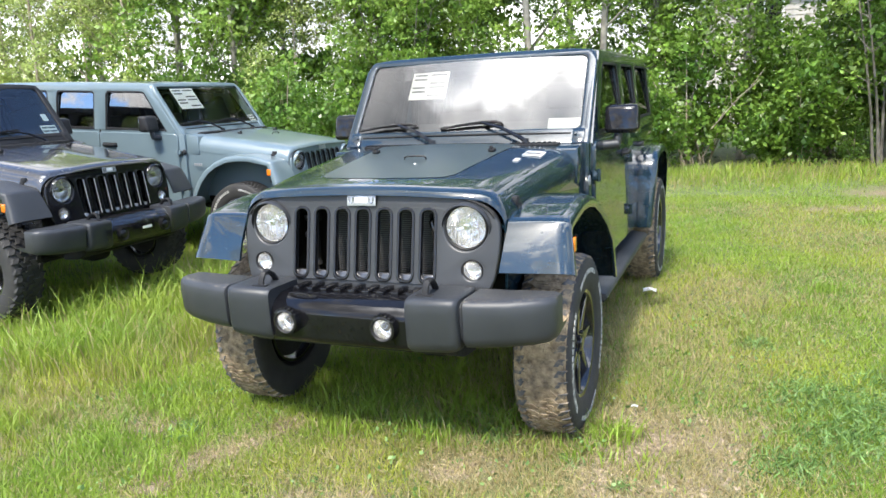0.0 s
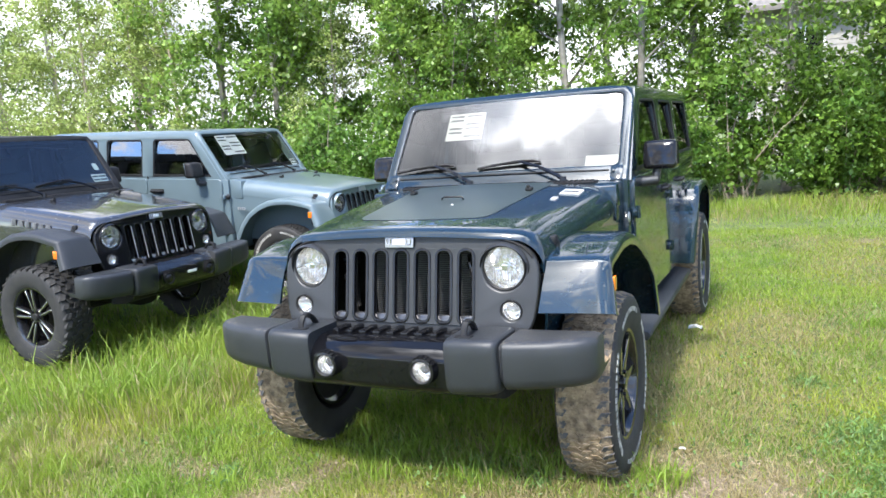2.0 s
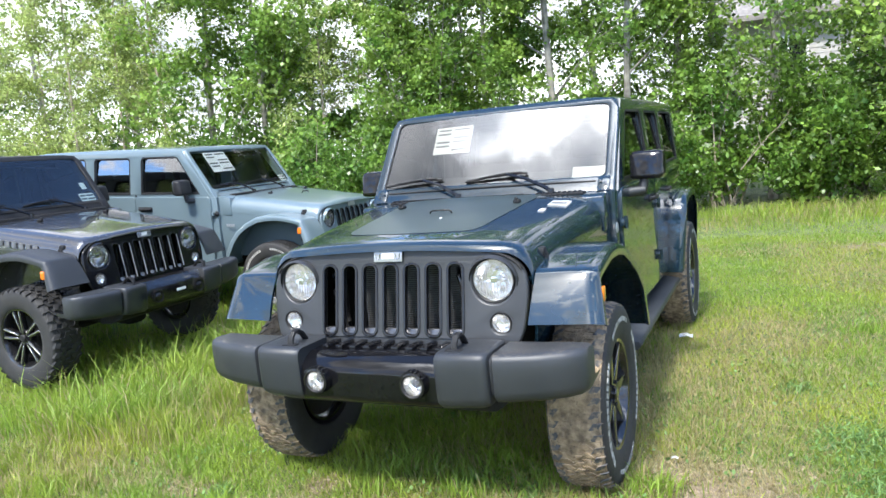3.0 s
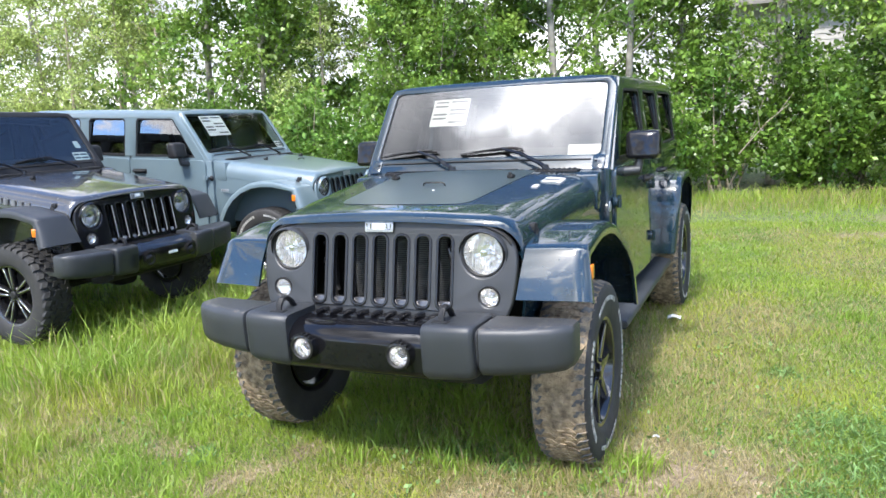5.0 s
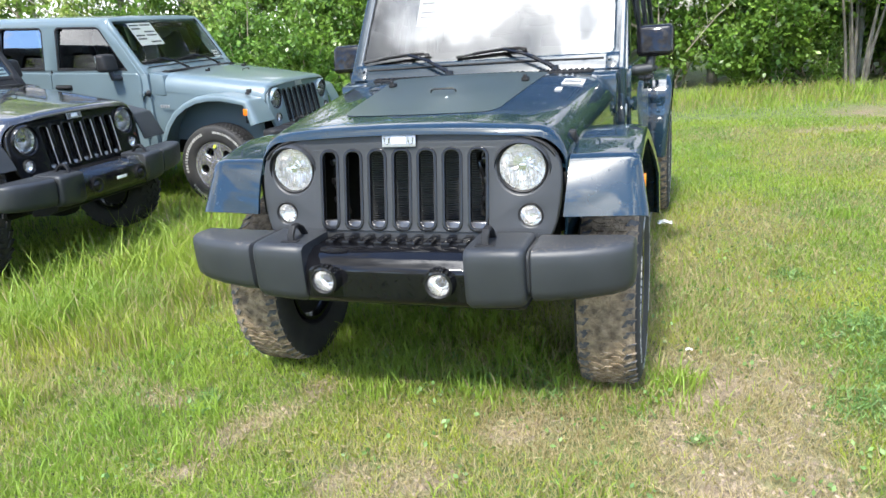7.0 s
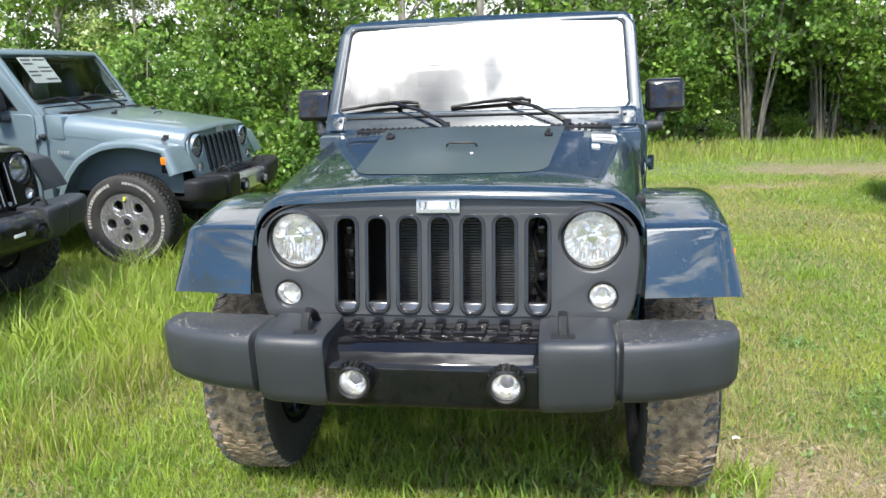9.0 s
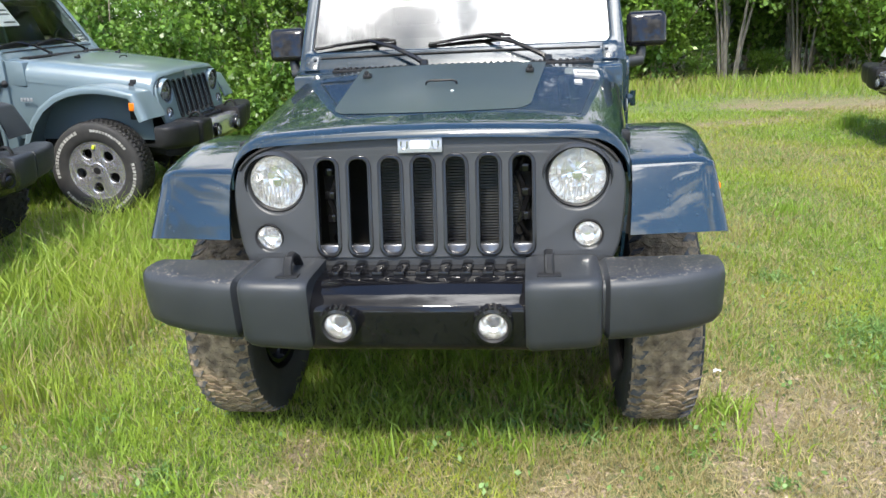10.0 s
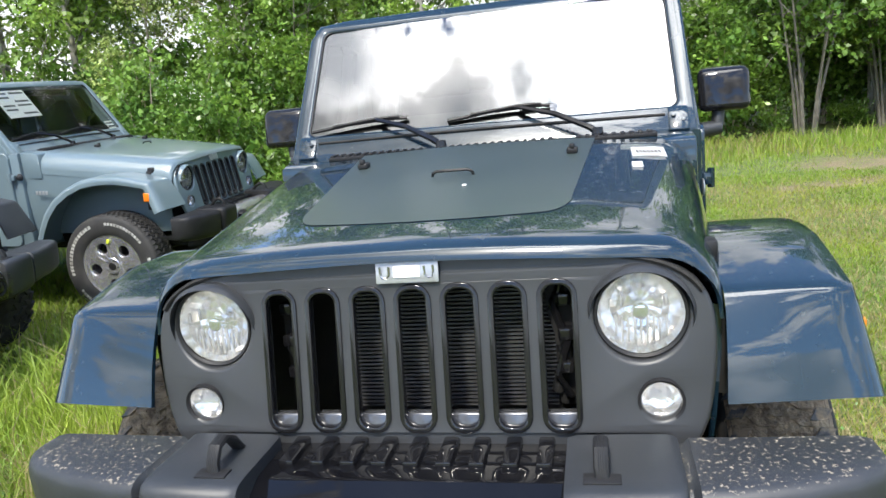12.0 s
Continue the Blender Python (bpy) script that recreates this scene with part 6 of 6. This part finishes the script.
for x in np.arange(-24, 20, 2.7):
    spots.append((x + rnd.uniform(-0.8, 0.8), 16.2 + rnd.uniform(-1, 1), 1))
used = set()
for x, y, back_row in spots:
    pool = thin if back_row else pale if x < -6.2 and rnd.random() < 0.62 else kinds
    ob = rnd.choice(pool)
    m = pose(x, y, -0.03, 0, 0, rnd.uniform(0, 360))
    if ob in used:
        c = copy_thing(ob, m)
        k = rnd.uniform(0.66, 0.9) if x > -8.5 else rnd.uniform(0.8, 1.0)
        c.scale = (k, k, k)
    else:
        used.add(ob)
        ob.matrix_basis = m
        if x > -8.5:
            ob.scale = (0.8, 0.8, 0.8)
bushes = [make_bush(11, 7000, M_LEAF_DARK, 2.2, 1.1, "leafy green bush at the wood's edge"), make_bush(12, 7000, M_LEAF_DARK, 2.7, 1.2, "tall leafy sapling bush"), make_bush(13, 6000, M_LEAF_DARK, 1.5, 1.0, "low leafy undergrowth bush")]
for k, x in enumerate(np.arange(-14, 13.5, 0.95)):
    ob = bushes[k % 3]
    m = pose(x + rnd.uniform(-0.45, 0.45), 11.3 + rnd.uniform(-0.4, 1.3), -0.03, 0, 0, rnd.uniform(0, 360))
    if k < 3:
        ob.matrix_basis = m
    else:
        c = copy_thing(ob, m)
        s_ = rnd.uniform(0.8, 1.2) if x < 0.5 else rnd.uniform(1.0, 1.3) if x < 3.6 else rnd.uniform(0.35, 0.6) if x < 5.5 else rnd.uniform(1.0, 1.4)
        c.scale = (s_, s_, s_)



def make_stem_clump(seed, label):
    """Thin grey stems that fan out of one foot, with leaves at their tips."""
    rnd = random.Random(seed)
    clump = new("tree")
    tagged(clump, label, "tree", "trees at the field's edge")
    stems, tips = bmesh.new(), []
    for k in range(7):
        a = math.tau * k / 7 + rnd.uniform(-0.3, 0.3)
        out, high = rnd.uniform(0.5, 1.3), rnd.uniform(3.2, 5.0)
        foot = Vector((0.14 * math.cos(a), 0.14 * math.sin(a), -0.05))
        line = [foot + Vector((math.cos(a) * out * t ** 1.4, math.sin(a) * out * t ** 1.4, high * t)) for t in (0, 0.2, 0.45, 0.7, 1.0)]
        tube(stems, line, rnd.uniform(0.016, 0.034), 7, 0.008)
        for t in (0.5, 0.65, 0.8, 0.9, 1.0):
            for _ in range(2):
                p = line[-1].lerp(line[2], (1 - t) * 2)
                e_ = p + Vector((rnd.uniform(-0.6, 0.6), rnd.uniform(-0.6, 0.6), rnd.uniform(0.0, 0.5)))
                tube(stems, [p, e_], 0.009, 4, 0.004)
                tips.append(e_)
    # the stems' shade is in the bark colour
    part("trunk", stems, M_STEM, clump, "thin grey stems, darkened as if in the wood's shade")
    rng = np.random.default_rng(seed)
    cs = sprigs(np.array(tips), np.full(len(tips), 0.25), 5200, rng, 0.08)
    part("crown", leaf_mesh("crown", cs, rng.uniform(0.07, 0.14, 5200), seed, M_LEAF, level=0.9), M_LEAF, clump)
    return clump


clump = make_stem_clump(51, "clump of thin grey stems, darkened as if in the wood's shade fanning from one foot")
clump.matrix_basis = pose(4.0, 11.55, -0.03, 0, 0, 20)
copy_thing(clump, pose(5.5, 12.3, -0.03, 0, 0, 140))
copy_thing(clump, pose(-5.1, 12.2, -0.03, 0, 0, 250))

rnd = random.Random(64)   # a second line of undergrowth closes the wood's foot
for k, x in enumerate((2.6, 3.7, 4.7, 5.7, 6.7, 7.7, 8.8, 10.0, 11.3)):
    c = copy_thing(bushes[k % 2], pose(x + rnd.uniform(-0.3, 0.3), 13.7 + rnd.uniform(-0.3, 0.5), -0.03, 0, 0, rnd.uniform(0, 360)))
    s_ = rnd.uniform(1.05, 1.35)
    c.scale = (s_, s_, s_)

for k, (x, y, s_) in enumerate(((-5.0, 7.3, 0.9), (-4.0, 7.0, 0.85), (-3.1, 7.1, 0.8), (-2.35, 7.6, 0.75), (-1.6, 8.7, 0.85), (-0.9, 10.0, 0.9))):   # bushes grow out of the wood up to the blue-grey car
    c = copy_thing(bushes[(1, 0, 2, 0, 1, 0)[k]], pose(x, y, ground_z(x, y), 0, 0, rnd.uniform(0, 360)))
    c.scale = (s_, s_, s_)

# far dark tree line on the field's other side, seen in the windows
rng = np.random.default_rng(90)
far_c = np.stack([rng.uniform(-130, 130, 24000), rng.uniform(-118, -108, 24000), np.zeros(24000)], 1)
far_c[:, 2] = rng.uniform(0, 1, 24000) ** 1.2 * (2.9 + 0.7 * np.sin(far_c[:, 0] * 0.13) + 0.4 * np.sin(far_c[:, 0] * 0.41))
tagged(new("far_wood", leaf_mesh("far_wood", far_c, rng.uniform(0.6, 1.2, 24000), 91, M_LEAF_DARK)), "distant dark line of trees across the field", "trees", kind="stuff")


# ---- house behind the wood ----
def make_house(place):
    house = new("house")
    tagged(house, "pale house with lapped siding behind the trees", "house")
    house.matrix_basis = place
    bm = bmesh.new()
    box(bm, (0, 3.5, 2.6), (9.0, 7.0, 5.2))
    wall = part("wall", bm, M_SIDING, house)
    for k in range(26):
        bm = bmesh.new()
        prism(bm, [(-0.03, 0.2 * k), (0.0, 0.2 * k), (0.0, 0.2 * k + 0.2), (-0.008, 0.2 * k + 0.2)], "x", -4.5, 4.5)
        part("siding_board", bm, M_SIDING, wall)
    bm = bmesh.new()
    prism(bm, [(-0.7, 5.1), (3.5, 7.6), (7.7, 5.1), (7.7, 5.3), (3.5, 7.85), (-0.7, 5.3)], "x", -4.9, 4.9)
    part("roof", bm, M_SHINGLE, house)
    for x in (-2.6, 0.2, 2.8):
        win = new("window")
        win.parent = house
        bm = bmesh.new()
        for c, sz in (((x, -0.05, 4.45), (1.3, 0.06, 0.09)), ((x, -0.05, 3.2), (1.3, 0.06, 0.09)), ((x - 0.61, -0.05, 3.82), (0.09, 0.06, 1.2)), ((x + 0.61, -0.05, 3.82), (0.09, 0.06, 1.2)), ((x, -0.05, 3.82), (0.06, 0.05, 1.2))):
            box(bm, c, sz, 0.006)
        part("window_frame", bm, M_PAINT_WHITE, win)
        bm = bmesh.new()
        box(bm, (x, -0.035, 3.82), (1.2, 0.01, 1.2))
        part("pane", bm, M_GLOSS, win, "dark window pane")


make_house(pose(5.2, 27.0, -0.1, 0, 0, 6))

# ---- small things ----
for x, y, s_ in ((1.7, 1.7, 0.13), (1.95, 0.9, 0.26), (2.25, 0.75, 0.28), (2.05, 0.45, 0.26), (1.8, 0.15, 0.2), (2.4, 1.2, 0.22), (4.2, 6.6, 0.25), (0.25, 0.12, 0.13), (0.42, 0.3, 0.14), (-1.0, -0.2, 0.1), (0.05, 0.3, 0.11), (0.55, 0.08, 0.1), (0.72, 0.32, 0.1), (-0.3, 0.33, 0.1), (0.9, -0.05, 0.07), (1.15, -0.2, 0.06)):
    rng = np.random.default_rng(int(abs(x) * 100))
    n = int(1500 * (s_ / 0.3) ** 2)
    cs = rng.normal(size=(n, 3)) * np.array([s_ * 0.5, s_ * 0.5, s_ * 0.16])
    cs[:, 2] = np.abs(cs[:, 2]) * (1.2 - np.hypot(cs[:, 0], cs[:, 1]) / s_ * 0.6).clip(0.2) + 0.01
    me = leaf_mesh("weed", cs, rng.uniform(0.02, 0.06, n), 3, M_WEED, -0.9, 0.2)
    ob = new("weed", me)
    ob.location = (x, y, ground_z(x, y))
    tagged(ob, "clump of feathery green weeds in the grass", "weed", "weeds", "stuff")
# bare pale branches leaning out of the undergrowth
for line, r in ((((1.25, 11.0, 0.75), (1.45, 10.8, 1.0), (1.7, 10.7, 1.3), (2.0, 10.7, 1.55)), 0.012),):
    bm = bmesh.new()
    pts = [Vector(p) for p in line]
    tube(bm, pts, r, 7, r * 0.35)
    for k, (a, b) in enumerate(zip(pts, pts[1:])):
        tube(bm, [a.lerp(b, 0.5), a.lerp(b, 0.9) + Vector((0.1 - 0.25 * (k % 2), -0.08, 0.22))], r * 0.4, 5, 0.004)
    tagged(part("dead_branch", bm, M_TWIG), "bare pale branch leaning out of the bushes", "branch", "dead branches")
for x, y, s_ in ((0.99, 2.71, 0.05), (1.12, 0.55, 0.016)):
    bm = bmesh.new()
    grid(bm, [[Vector((s_ * (i - 1), s_ * 0.7 * (j - 1), 0.02 + 0.4 * s_ * ((i + j) % 2))) for i in range(3)] for j in range(3)])
    bmesh.ops.solidify(bm, geom=bm.faces[:], thickness=0.002)
    ob = part("paper_scrap", bm, M_LITTER)
    ob.location = (x, y, ground_z(x, y) + 0.02)
    tagged(ob, "crumpled white scrap lying in the grass", "litter")
